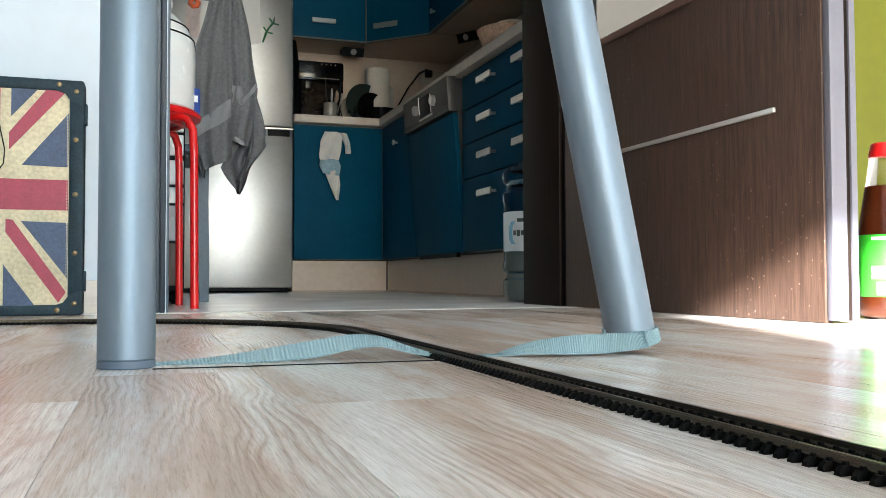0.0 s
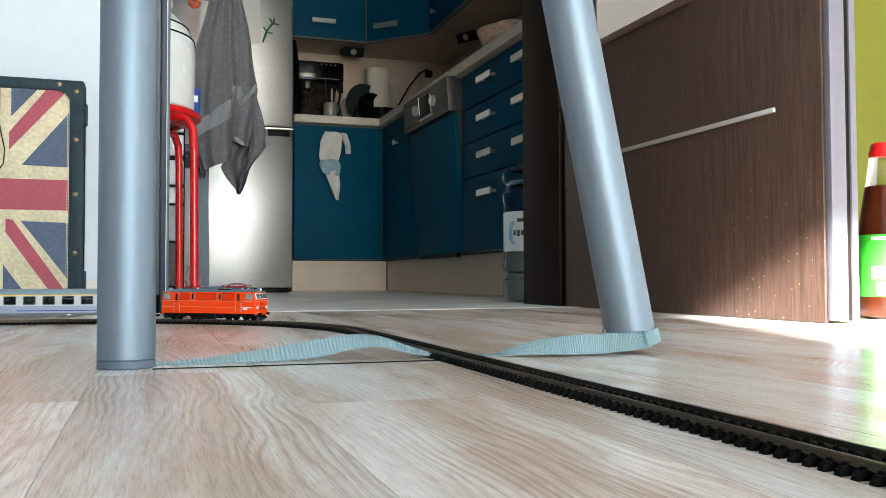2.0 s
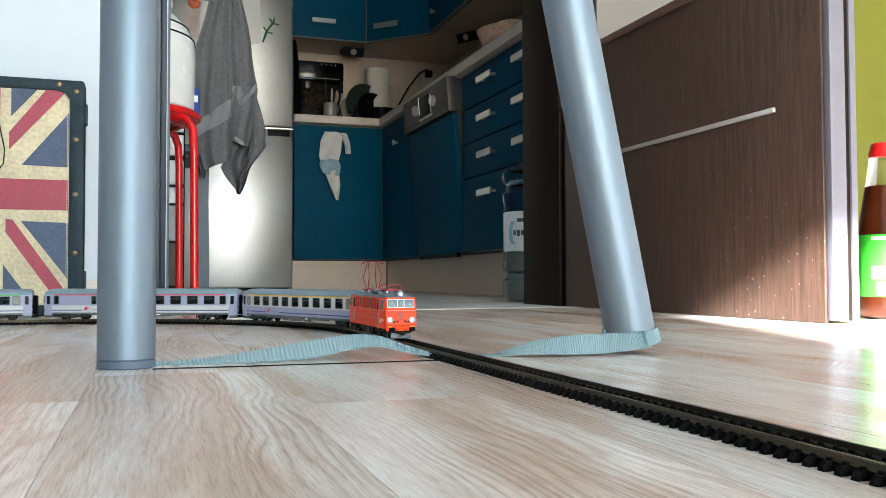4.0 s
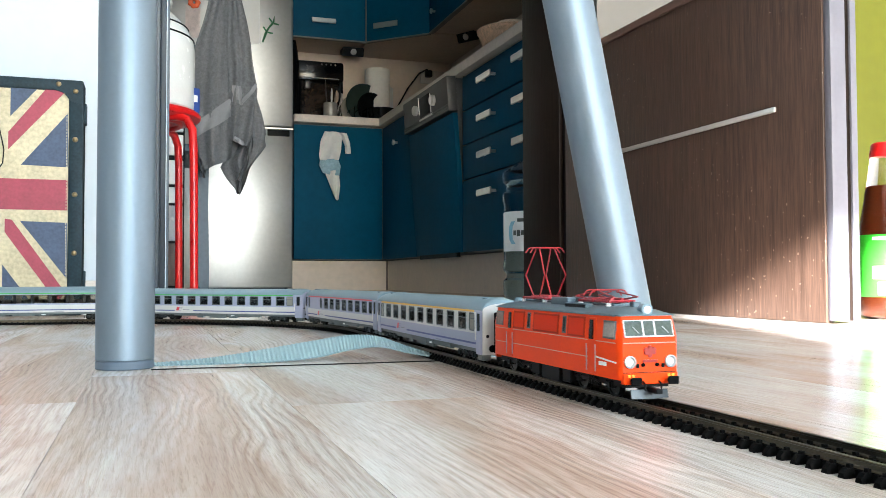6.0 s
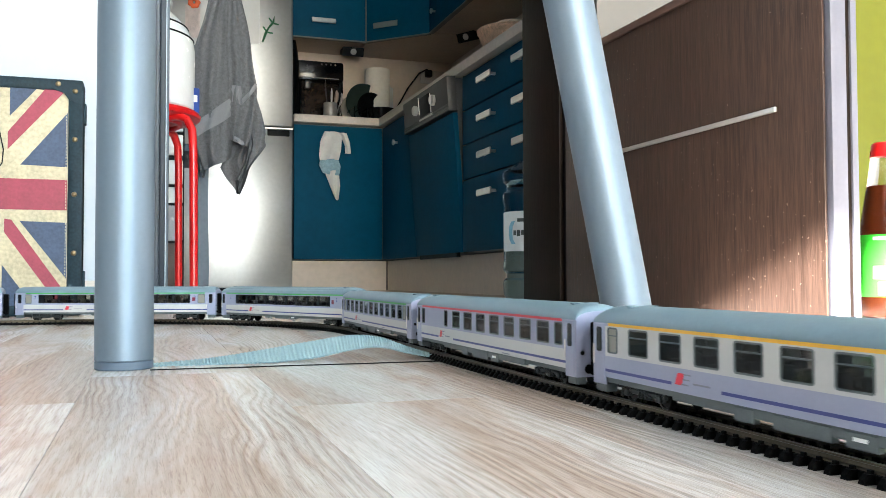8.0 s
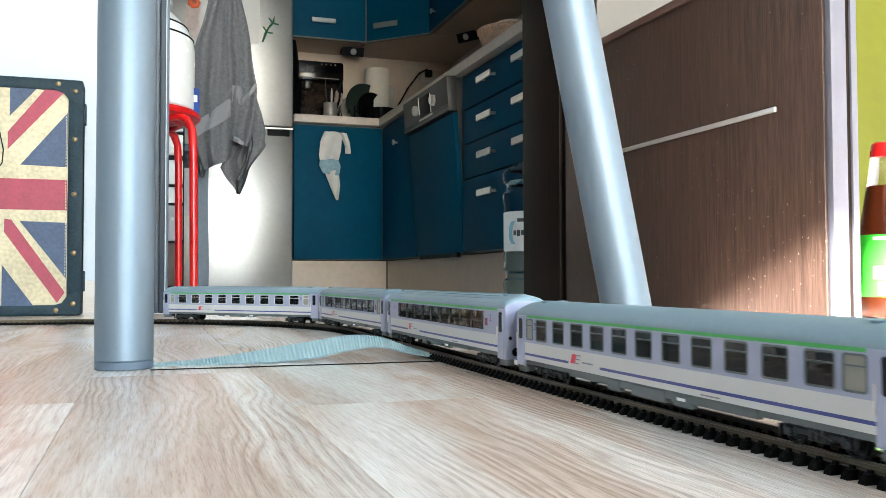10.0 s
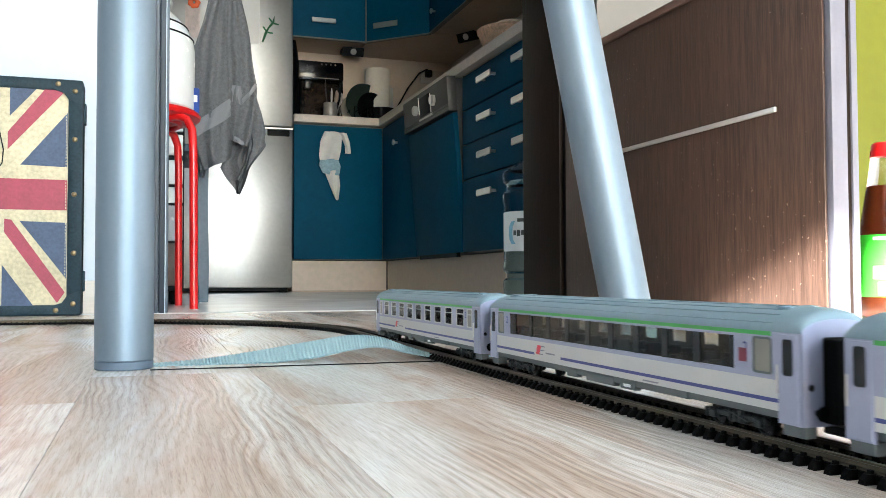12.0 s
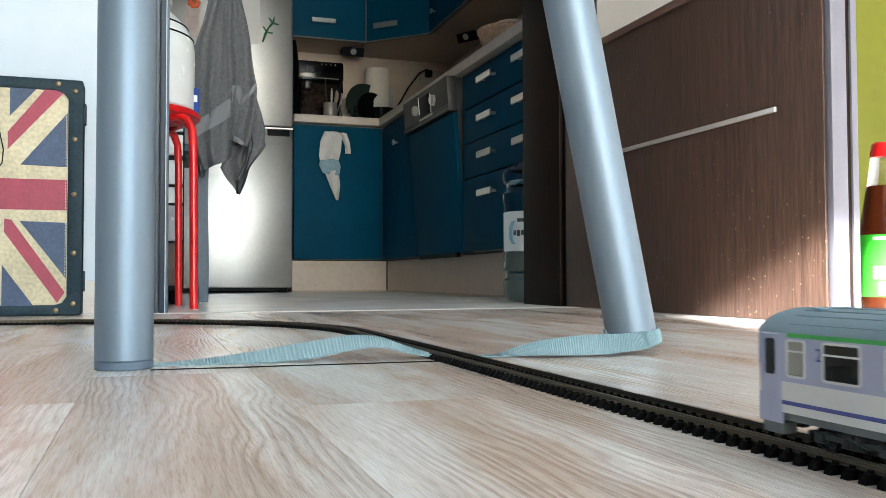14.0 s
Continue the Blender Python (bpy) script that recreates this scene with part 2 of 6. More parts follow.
def words(text, size, material, parent, m, name="lettering", label=""):
    """Raised lettering in the built-in font, as a mesh."""
    cu = bpy.data.curves.new(name, "FONT")
    cu.body, cu.size, cu.extrude, cu.align_x, cu.align_y = text, size, 0.00004, "CENTER", "CENTER"
    tmp = new("lettering_curve", cu)
    me = bpy.data.meshes.new_from_object(tmp.evaluated_get(bpy.context.evaluated_depsgraph_get()))
    bpy.data.objects.remove(tmp)
    me.materials.clear()
    me.materials.append(material)
    ob = new(name, me)
    ob.parent, ob.matrix_basis = parent, m
    if label:
        tagged(ob, label)
    return ob


def side_sheet(bm, side, x, ys, zs, opening, paint, depth=0.0009):
    """One pierced side wall: quads between the breaks ys and zs, no quad where opening, with reveals of that depth."""
    grid = {}

    def v(xx, y, z):
        k = (round(xx, 6), round(y, 6), round(z, 6))
        if k not in grid:
            grid[k] = bm.verts.new((side * xx, y, z))
        return grid[k]

    for y0, y1 in zip(ys, ys[1:]):
        for z0, z1 in zip(zs, zs[1:]):
            ym, zm = (y0 + y1) / 2, (z0 + z1) / 2
            if opening(ym, zm):
                for (ya, za), (yb, zb), (yn, zn) in (((y0, z0), (y1, z0), (ym, z0 - 1e-5)), ((y0, z1), (y1, z1), (ym, z1 + 1e-5)), ((y0, z0), (y0, z1), (y0 - 1e-5, zm)), ((y1, z0), (y1, z1), (y1 + 1e-5, zm))):
                    if not opening(yn, zn):
                        bm.faces.new((v(x, ya, za), v(x, yb, zb), v(x - depth, yb, zb), v(x - depth, ya, za))).material_index = paint(yn, zn)
            else:
                bm.faces.new((v(x, y0, z0), v(x, y1, z0), v(x, y1, z1), v(x, y0, z1))).material_index = paint(ym, zm)


def rounded_pane(w, h, t=0.0005, r=0.0011):
    bm = bmesh.new()
    out = []
    for cx, cz, a in ((w / 2 - r, h / 2 - r, 0), (-w / 2 + r, h / 2 - r, 90), (-w / 2 + r, -h / 2 + r, 180), (w / 2 - r, -h / 2 + r, 270)):
        out += arc(cx, cz, r, a, a + 90, 4)
    ring_loft(bm, [[(-t / 2, y, z) for y, z in out], [(t / 2, y, z) for y, z in out]])
    return bm


def window_frame(w, h, r=0.0011, g=0.0004, t=0.0005):
    bm = bmesh.new()

    def outline(k):
        pts = []
        for cx, cz, a in ((w / 2 - r, h / 2 - r, 0), (-w / 2 + r, h / 2 - r, 90), (-w / 2 + r, -h / 2 + r, 180), (w / 2 - r, -h / 2 + r, 270)):
            pts += arc(cx, cz, r + k, a, a + 90, 4)
        return pts
    o, i = outline(g), outline(-g)
    rings = [[(0, y, z) for y, z in o], [(t, y, z) for y, z in o], [(t, y, z) for y, z in i], [(0, y, z) for y, z in i], [(0, y, z) for y, z in o]]
    return ring_loft(bm, rings, caps=False)


def wheel_mesh(r):
    bm = bmesh.new()
    m = Matrix.Rotation(math.pi / 2, 4, "Y")
    lathe(bm, [(0.0, -0.0016), (r * 0.35, -0.0016), (r * 0.4, -0.0009), (r * 0.75, -0.0009), (r * 0.82, -0.0014), (r, -0.0014), (r, 0.0008), (r + 0.0008, 0.0010), (r + 0.0008, 0.0015), (0.0, 0.0015)], 20, m=m)
    return bm


def build_bogie(parent, base_len, r, y, heavy=False):
    """A four-wheel bogie: frame with axle boxes and springs, and its wheels."""
    bm = bmesh.new()
    k = RAIL_Z + r
    for sx in (-1, 1):
        x0, x1 = sorted((sx * 0.0105, sx * 0.0128))
        box(bm, x0, x1, -base_len / 2 - 0.004, base_len / 2 + 0.004, k - 0.0006, k + 0.0018, r=0.0004, seg=1)
        box(bm, x0, x1, -0.0055, 0.0055, k - 0.0022, k + 0.0036, r=0.0005, seg=1)
        for yy in (-base_len / 2, base_len / 2):
            box(bm, min(sx * 0.0105, sx * 0.0138), max(sx * 0.0105, sx * 0.0138), yy - 0.0017, yy + 0.0017, k - 0.0020, k + 0.0014, r=0.0004, seg=1)
            for d in (-0.0029, 0.0029):
                tube(bm, [(sx * 0.0122, yy + d, k - 0.0016), (sx * 0.0122, yy + d, k + 0.0022)], 0.0009, 8)
        for d in (-0.0028, 0.0, 0.0028):
            tube(bm, [(sx * 0.0131, d, k - 0.0018), (sx * 0.0131, d, k + 0.0032)], 0.0008, 8)
        tube(bm, [(sx * 0.0133, -0.0060, k + 0.0028), (sx * 0.0133, 0.0085, k - 0.0004)], 0.0005, 6)
        box(bm, min(sx * 0.0100, sx * 0.0120), max(sx * 0.0100, sx * 0.0120), -base_len / 2 - 0.0075, -base_len / 2 - 0.0062, k - 0.0026, k + 0.0015, r=0.0002, seg=1)
    box(bm, -0.0108, 0.0108, -0.0035, 0.0035, k - 0.0005, k + 0.0060 if heavy else k + 0.0045)
    bogie = part("bogie", bm, M_BLACK if heavy else M_BOGIE, parent)
    bogie.location = (0, y, 0)
    me = None
    for yy in (-base_len / 2, base_len / 2):
        for sx in (-1, 1):
            if me is None:
                w = part("wheel", wheel_mesh(r), M_WHEEL, bogie)
                me = w.data
            else:
                w = new("wheel", me)
                w.parent = bogie
            w.matrix_basis = pose(sx * 0.0088, yy, k, 0, 0, 180 if sx > 0 else 0)
    return bogie


def buffers(e, y, side, z, gap, long=0.0035):
    for sx in (-1, 1):
        bm = bmesh.new()
        m = Matrix.Translation((sx * gap, y, z)) @ Matrix.Rotation(-math.pi / 2 * side, 4, "X")
        lathe(bm, [(0.0, -0.001), (0.0011, -0.001), (0.0011, long * 0.55), (0.0007, long * 0.55), (0.0007, long - 0.0006), (0.0026, long - 0.0005), (0.0024, long), (0.0, long + 0.0002)], 16, m=m)
        part("buffer", bm, M_RUBBER, e)


def build_coach(label, stripe, band, lower, slots, dark=None, frames=False, twos=(), logo_at=-0.073, ribs=False):
    """slots: (start, end, kind) from the nose along the side; kind w window, m milky window, n narrow window. dark: span of a black window band."""
    e = base("passenger_coach", label, "train coach", group="coaches of the train")
    y_of = lambda u: HALF - u
    panes = [(y_of(b), y_of(a), k) for a, b, k in slots]
    ys = sorted({-HALF, HALF, -HALF + 0.0125, HALF - 0.0125, *[p[0] for p in panes], *[p[1] for p in panes], logo_at - 0.006, logo_at + 0.030,
                 *([y_of(dark[0]), y_of(dark[1])] if dark else [])})
    zs = [0.0138, Z_BOTTOM, Z_BLUE0, Z_BLUE1, Z_BELT, Z_SILL, Z_HEAD, Z_STRIPE0, Z_EAVE]
    door = lambda y: abs(y) > HALF - 0.0125
    mats = [lower, band, M_NAVY, stripe, M_LAV, M_DARKBAND, M_SKIRT]

    def opening(y, z):
        if Z_SILL < z < Z_HEAD:
            return any(a < y < b for a, b, k in panes)
        return z < Z_BOTTOM and not door(y)

    def paint(y, z):
        if door(y):
            return 4
        if z > Z_STRIPE0:
            return 3 if abs(y) < HALF - 0.0145 else 4
        if dark and Z_SILL < z < Z_HEAD and y_of(dark[1]) < y < y_of(dark[0]):
            return 5
        if z > Z_BELT:
            return 1
        if Z_BLUE0 < z < Z_BLUE1:
            return 0 if logo_at - 0.006 < y < logo_at + 0.030 else 2
        return 0 if z > Z_BLUE0 - 0.0012 or z > Z_BOTTOM else 6

    for side in (-1, 1):
        bm = bmesh.new()
        side_sheet(bm, side, WIDE, ys, zs, opening, paint)
        part("side_wall", bm, mats, e, smooth=False)
        shapes = {}
        for a, b, k in panes:
            key = (round(b - a, 5), k)
            if key not in shapes:
                shapes[key] = part("window_pane", rounded_pane(b - a - 0.0001, Z_HEAD - Z_SILL - 0.0001), M_MILK if k == "m" else M_PANE_CLEAR if dark else M_PANE, e).data
                ob = [o for o in e.children if o.data == shapes[key]][0]
            else:
                ob = new("window_pane", shapes[key])
                ob.parent = e
            ob.matrix_basis = pose(side * (WIDE - 0.0006), (a + b) / 2, (Z_SILL + Z_HEAD) / 2)
            if not dark or k == "m":
                fkey = (round(b - a, 5), "f")
                if fkey not in shapes:
                    shapes[fkey] = part("window_frame", window_frame(b - a, Z_HEAD - Z_SILL), M_CREAM if frames else M_SKIRT, e).data
                    ob = [o for o in e.children if o.data == shapes[fkey]][0]
                else:
                    ob = new("window_frame", shapes[fkey])
                    ob.parent = e
                ob.matrix_basis = pose(side * (WIDE - 0.0002), (a + b) / 2, (Z_SILL + Z_HEAD) / 2, 0, 0, 180 if side < 0 else 0)
            if k in "wm" and not dark:
                part("window_bar", B(side * WIDE - 0.0004, side * WIDE + 0.0002, a, b, Z_HEAD - 0.0040, Z_HEAD - 0.0034), M_CREAM if frames else M_SKIRT, e, smooth=False)
        if dark and side > 0:
            hi = Z_HEAD - Z_SILL
            bm = box(bmesh.new(), -0.0004, 0.0004, -HALF + 0.031, HALF - 0.031, 0.0281, Z_SILL + hi * 0.46)
            box(bm, -0.0004, 0.0004, -HALF + 0.031, HALF - 0.031, Z_SILL + hi * 0.90, 0.0458)
            mids = sorted(((a + b) / 2, (b - a) * 0.27) for a, b, k in panes if k != "m")
            edges = [-HALF + 0.031] + [v for c_, w_ in mids for v in (c_ - w_, c_ + w_)] + [HALF - 0.031]
            for u0, u1 in zip(edges[::2], edges[1::2]):
                if u1 - u0 > 0.0005:
                    box(bm, -0.0004, 0.0004, u0, u1, Z_SILL + hi * 0.46, Z_SILL + hi * 0.90)
            part("corridor_wall", bm, M_CORRIDOR, e, smooth=False)
        for sy in (-1, 1):
            y0, y1 = sorted((sy * (HALF - 0.0018), sy * (HALF - 0.0118)))
            d = part("door", B(min(side * (WIDE - 0.0006), side * (WIDE + 0.0003)), max(side * (WIDE - 0.0006), side * (WIDE + 0.0003)), y0, y1, 0.0140, 0.0449, r=0.0003, seg=1), M_LAV, e)
            part("door_window", rounded_pane(0.0052, 0.0125, 0.0009).copy(), M_DARKBAND, d).location = (side * (WIDE + 0.0001), (y0 + y1) / 2 , 0.0368)
            part("door_handle", B(side * WIDE - 0.0008, side * WIDE + 0.0008, y0 - 0.0009, y0 - 0.0005, 0.024, 0.034), M_CHROME, d, smooth=False)
            part("step", B(min(side * 0.009, side * (WIDE - 0.001)), max(side * 0.009, side * (WIDE - 0.001)), y0 + 0.0003, y1 - 0.0003, 0.0098, 0.0142, r=0.0003, seg=1), M_SKIRT, e)
        # maker's mark and running text as plain shapes
        x = side * (WIDE + 0.00008)
        lx = lambda d: logo_at + side * d + (0.0 if side > 0 else 0.012)
        rings = [[(x - 0.0001, lx(a), z), (x + 0.0001, lx(a), z), (x + 0.0001, lx(b), z), (x - 0.0001, lx(b), z)] for a, b, z in ((-0.0032, 0.0018, 0.0212), (-0.0022, 0.0028, 0.0238), (-0.0010, 0.0040, 0.0264))]
        part("mark", ring_loft(bmesh.new(), rings), M_STRIPE_RED, e, smooth=False)
        bm = bmesh.new()
        for zz, a in ((0.0257, 0.0030), (0.0235, 0.0020), (0.0213, 0.0009)):
            y0, y1 = sorted((lx(a), lx(a + 0.0058)))
            box(bm, x - 0.0001, x + 0.0001, y0, y1, zz, zz + 0.0006)
        part("mark_bar", bm, M_LETTER, e, smooth=False)
        y0, y1 = sorted((lx(0.0105), lx(0.0225)))
        part("text_bar", B(x - 0.0001, x + 0.0001, y0, y1, 0.0222, 0.0230), M_LETTER, e, smooth=False)
        y0, y1 = sorted((0.045, 0.058))
        part("text_bar", B(x - 0.0001, x + 0.0001, y0, y1, 0.0186, 0.0192), M_LETTER, e, smooth=False)
        for u in twos:
            words("2", 0.0062, M_NAVY, e, Matrix.Translation((x, y_of(u), 0.0385)) @ Matrix.Rotation(side * math.pi / 2, 4, "Z") @ Matrix.Rotation(math.pi / 2, 4, "X"), "class_number")
        if dark:
            part("notice", B(x - 0.0001, x + 0.0001, y_of(dark[0]) + 0.0030, y_of(dark[0]) + 0.0078, 0.0335, 0.0385), mat("maroon_notice", (0.16, 0.01, 0.03), 0.4), e, smooth=False)
    # roof
    bm = bmesh.new()
    rings = []
    for d, f in ((0.0, 0.60), (0.0005, 0.73), (0.0016, 0.85), (0.0036, 0.93), (0.0062, 0.975), (0.010, 0.995), (0.016, 1.0), (0.1515, 1.0)):
        rings.append((-HALF + d, f))
    rings += [(-y, f) for y, f in rings[-2::-1]]
    prof = [(-1.0, 0.0), (-1.0, 0.05), (-0.985, 0.17), (-0.93, 0.36), (-0.80, 0.60), (-0.60, 0.80), (-0.36, 0.93), (-0.12, 0.995), (0.12, 0.995), (0.36, 0.93), (0.60, 0.80), (0.80, 0.60), (0.93, 0.36), (0.985, 0.17), (1.0, 0.05), (1.0, 0.0)]
    ring_loft(bm, [[((WIDE + 0.0001) * px, y, Z_EAVE + (Z_TOP - Z_EAVE) * pz * f) for px, pz in prof] for y, f in rings])
    if ribs:
        for px, pz in ((-0.93, 0.36), (-0.74, 0.68), (-0.5, 0.87), (-0.2, 0.985), (0.2, 0.985), (0.5, 0.87), (0.74, 0.68), (0.93, 0.36)):
            part("roof_rib", tube(bmesh.new(), [((WIDE + 0.0001) * px, y, Z_EAVE + (Z_TOP - Z_EAVE) * pz) for y in (-HALF + 0.016, HALF - 0.016)], 0.00022, 6), M_ROOF, e)
    part("roof", bm, M_ROOF, e)
    for sy in (-1, 1):
        for px in (-0.0055, 0.0055):
            bm = bmesh.new()
            lathe(bm, [(0.0024, -0.0012), (0.0026, 0.0), (0.0034, 0.0002), (0.0034, 0.0006), (0.0, 0.0009)], 16, c=(px, sy * (HALF - 0.021), Z_TOP - 0.0006))
            part("roof_vent", bm, M_ROOF, e)
        # end wall, gangway, lamps
        y = sy * HALF
        bm = bmesh.new()
        arch = [(-WIDE + 0.0004, 0.0138)] + [((WIDE - 0.0004) * px, Z_EAVE + (Z_TOP - Z_EAVE) * pz * 0.56) for px, pz in prof] + [(WIDE - 0.0004, 0.0138)]
        ring_loft(bm, [[(px, y - sy * 0.0012, z) for px, z in arch], [(px, y + sy * 0.0002, z) for px, z in arch]])
        part("end_wall", bm, band, e, smooth=False)
        bm = bmesh.new()
        for k in range(4):
            q = y + sy * (0.0004 + 0.0016 * k)
            g = 0.0004 if k % 2 else 0.0
            box(bm, -0.0078 + g, 0.0078 - g, min(q, q + sy * 0.0016), max(q, q + sy * 0.0016), 0.0150, 0.0440 - g, r=0.0006, seg=1)
        part("gangway", bm, M_RUBBER, e)
        for sx in (-1, 1):
            bm = bmesh.new()
            lathe(bm, [(0.0, -0.0003), (0.0012, -0.0003), (0.0012, 0.0005), (0.0008, 0.0008), (0.0, 0.0008)], 14, m=Matrix.Translation((sx * 0.0125, y, 0.0270)) @ Matrix.Rotation(-sy * math.pi / 2, 4, "X"))
            part("tail_lamp", bm, M_LENS_RED if sy < 0 else M_BLACK, e)
            part("end_step", B(sx * 0.0125 - 0.0025, sx * 0.0125 + 0.0025, min(y, y - sy * 0.006), max(y, y - sy * 0.006), 0.0098, 0.0140, r=0.0003, seg=1), M_SKIRT, e)
        buffers(e, y, sy, 0.0185, 0.0100)
        part("coupler", B(-0.0022, 0.0022, min(y - sy * 0.006, y + sy * 0.0080), max(y - sy * 0.006, y + sy * 0.0080), 0.0105, 0.0135, r=0.0005, seg=1), M_BLACK, e)
    # underframe, skirts and boxes
    part("underframe", B(-0.0150, 0.0150, -HALF + 0.002, HALF - 0.002, 0.0150, 0.0180), M_SKIRT, e, smooth=False)
    for side in (-1, 1):
        bm = bmesh.new()
        box(bm, min(side * 0.0125, side * 0.0158), max(side * 0.0125, side * 0.0158), -0.080, 0.080, 0.0146 if ribs else 0.0136, 0.0180, r=0.0005, seg=1)
        part("skirt", bm, M_SKIRT, e)
        for yy, ln in ((-0.030, 0.012), (0.002, 0.030), (0.030, 0.014)):
            part("equipment_box", B(min(side * 0.0125, side * 0.0161), max(side * 0.0125, side * 0.0161), yy - ln / 2, yy + ln / 2, 0.0130 if ribs else 0.0114, 0.0172, r=0.0004, seg=1), M_SKIRT, e)
        x = side * 0.01625
        part("stencil_bar", B(x - 0.0003, x + 0.0003, 0.027, 0.033, 0.0142, 0.0155), M_CHALK, e, smooth=False)
    # inside: floor, seats, partitions, ceiling
    part("cabin_floor", B(-0.0152, 0.0152, -HALF + 0.003, HALF - 0.003, 0.0270, 0.0280), M_SEAT, e, smooth=False)
    seat = None
    for i in range(17):
        for sx in (-1, 1):
            if seat is None:
                bm = bmesh.new()
                box(bm, -0.0045, 0.0045, -0.0016, 0.0016, 0.0, 0.0072, r=0.0006, seg=1)
                box(bm, -0.0045, 0.0045, -0.0055, 0.0, 0.0, 0.0035, r=0.0006, seg=1)
                ob = part("seat", bm, M_SEAT, e)
                seat = ob.data
            else:
                ob = new("seat", seat)
                ob.parent = e
            ob.matrix_basis = pose(sx * 0.0095, -0.118 + i * 0.01475, 0.0280, 0, 0, 0 if i % 2 else 180)
    for yy in (-HALF + 0.030, HALF - 0.030):
        part("partition", B(-0.0152, 0.0152, yy - 0.0005, yy + 0.0005, 0.028, 0.0455), M_PARTITION, e, smooth=False)
    if ribs:
        # the newer coaches stand a little taller over their bogies
        for ob in e.children:
            ob.matrix_basis = Matrix.Diagonal((1, 1, 1.06, 1)) @ ob.matrix_basis
    bogies = [build_bogie(e, 0.029, 0.0052, 0.109), build_bogie(e, 0.029, 0.0052, -0.109)]
    return e, bogies


GLASS_GREY = mat("grey_green_windscreen", (0.085, 0.105, 0.09), 0.08, vary=0.25, scale=90, spec=0.6)
# Opaque cab panes; the beige seen inside the cab is put into their colour.
GLASS_CAB = mat("beige_cab_glass", (0.27, 0.235, 0.20), 0.1, vary=0.2, scale=90)
M_GRILLE = mat("orange_grille_paint", (0.62, 0.030, 0.003), 0.5, vary=0.12, scale=400, stretch=(1, 1, 6), spec=0.1)
M_EMBLEM = mat("dark_red_emblem", (0.30, 0.012, 0.006), 0.4, vary=0.1, scale=200)
M_PLOUGH = mat("grey_plough", (0.03, 0.034, 0.038), 0.35, vary=0.1, scale=100)


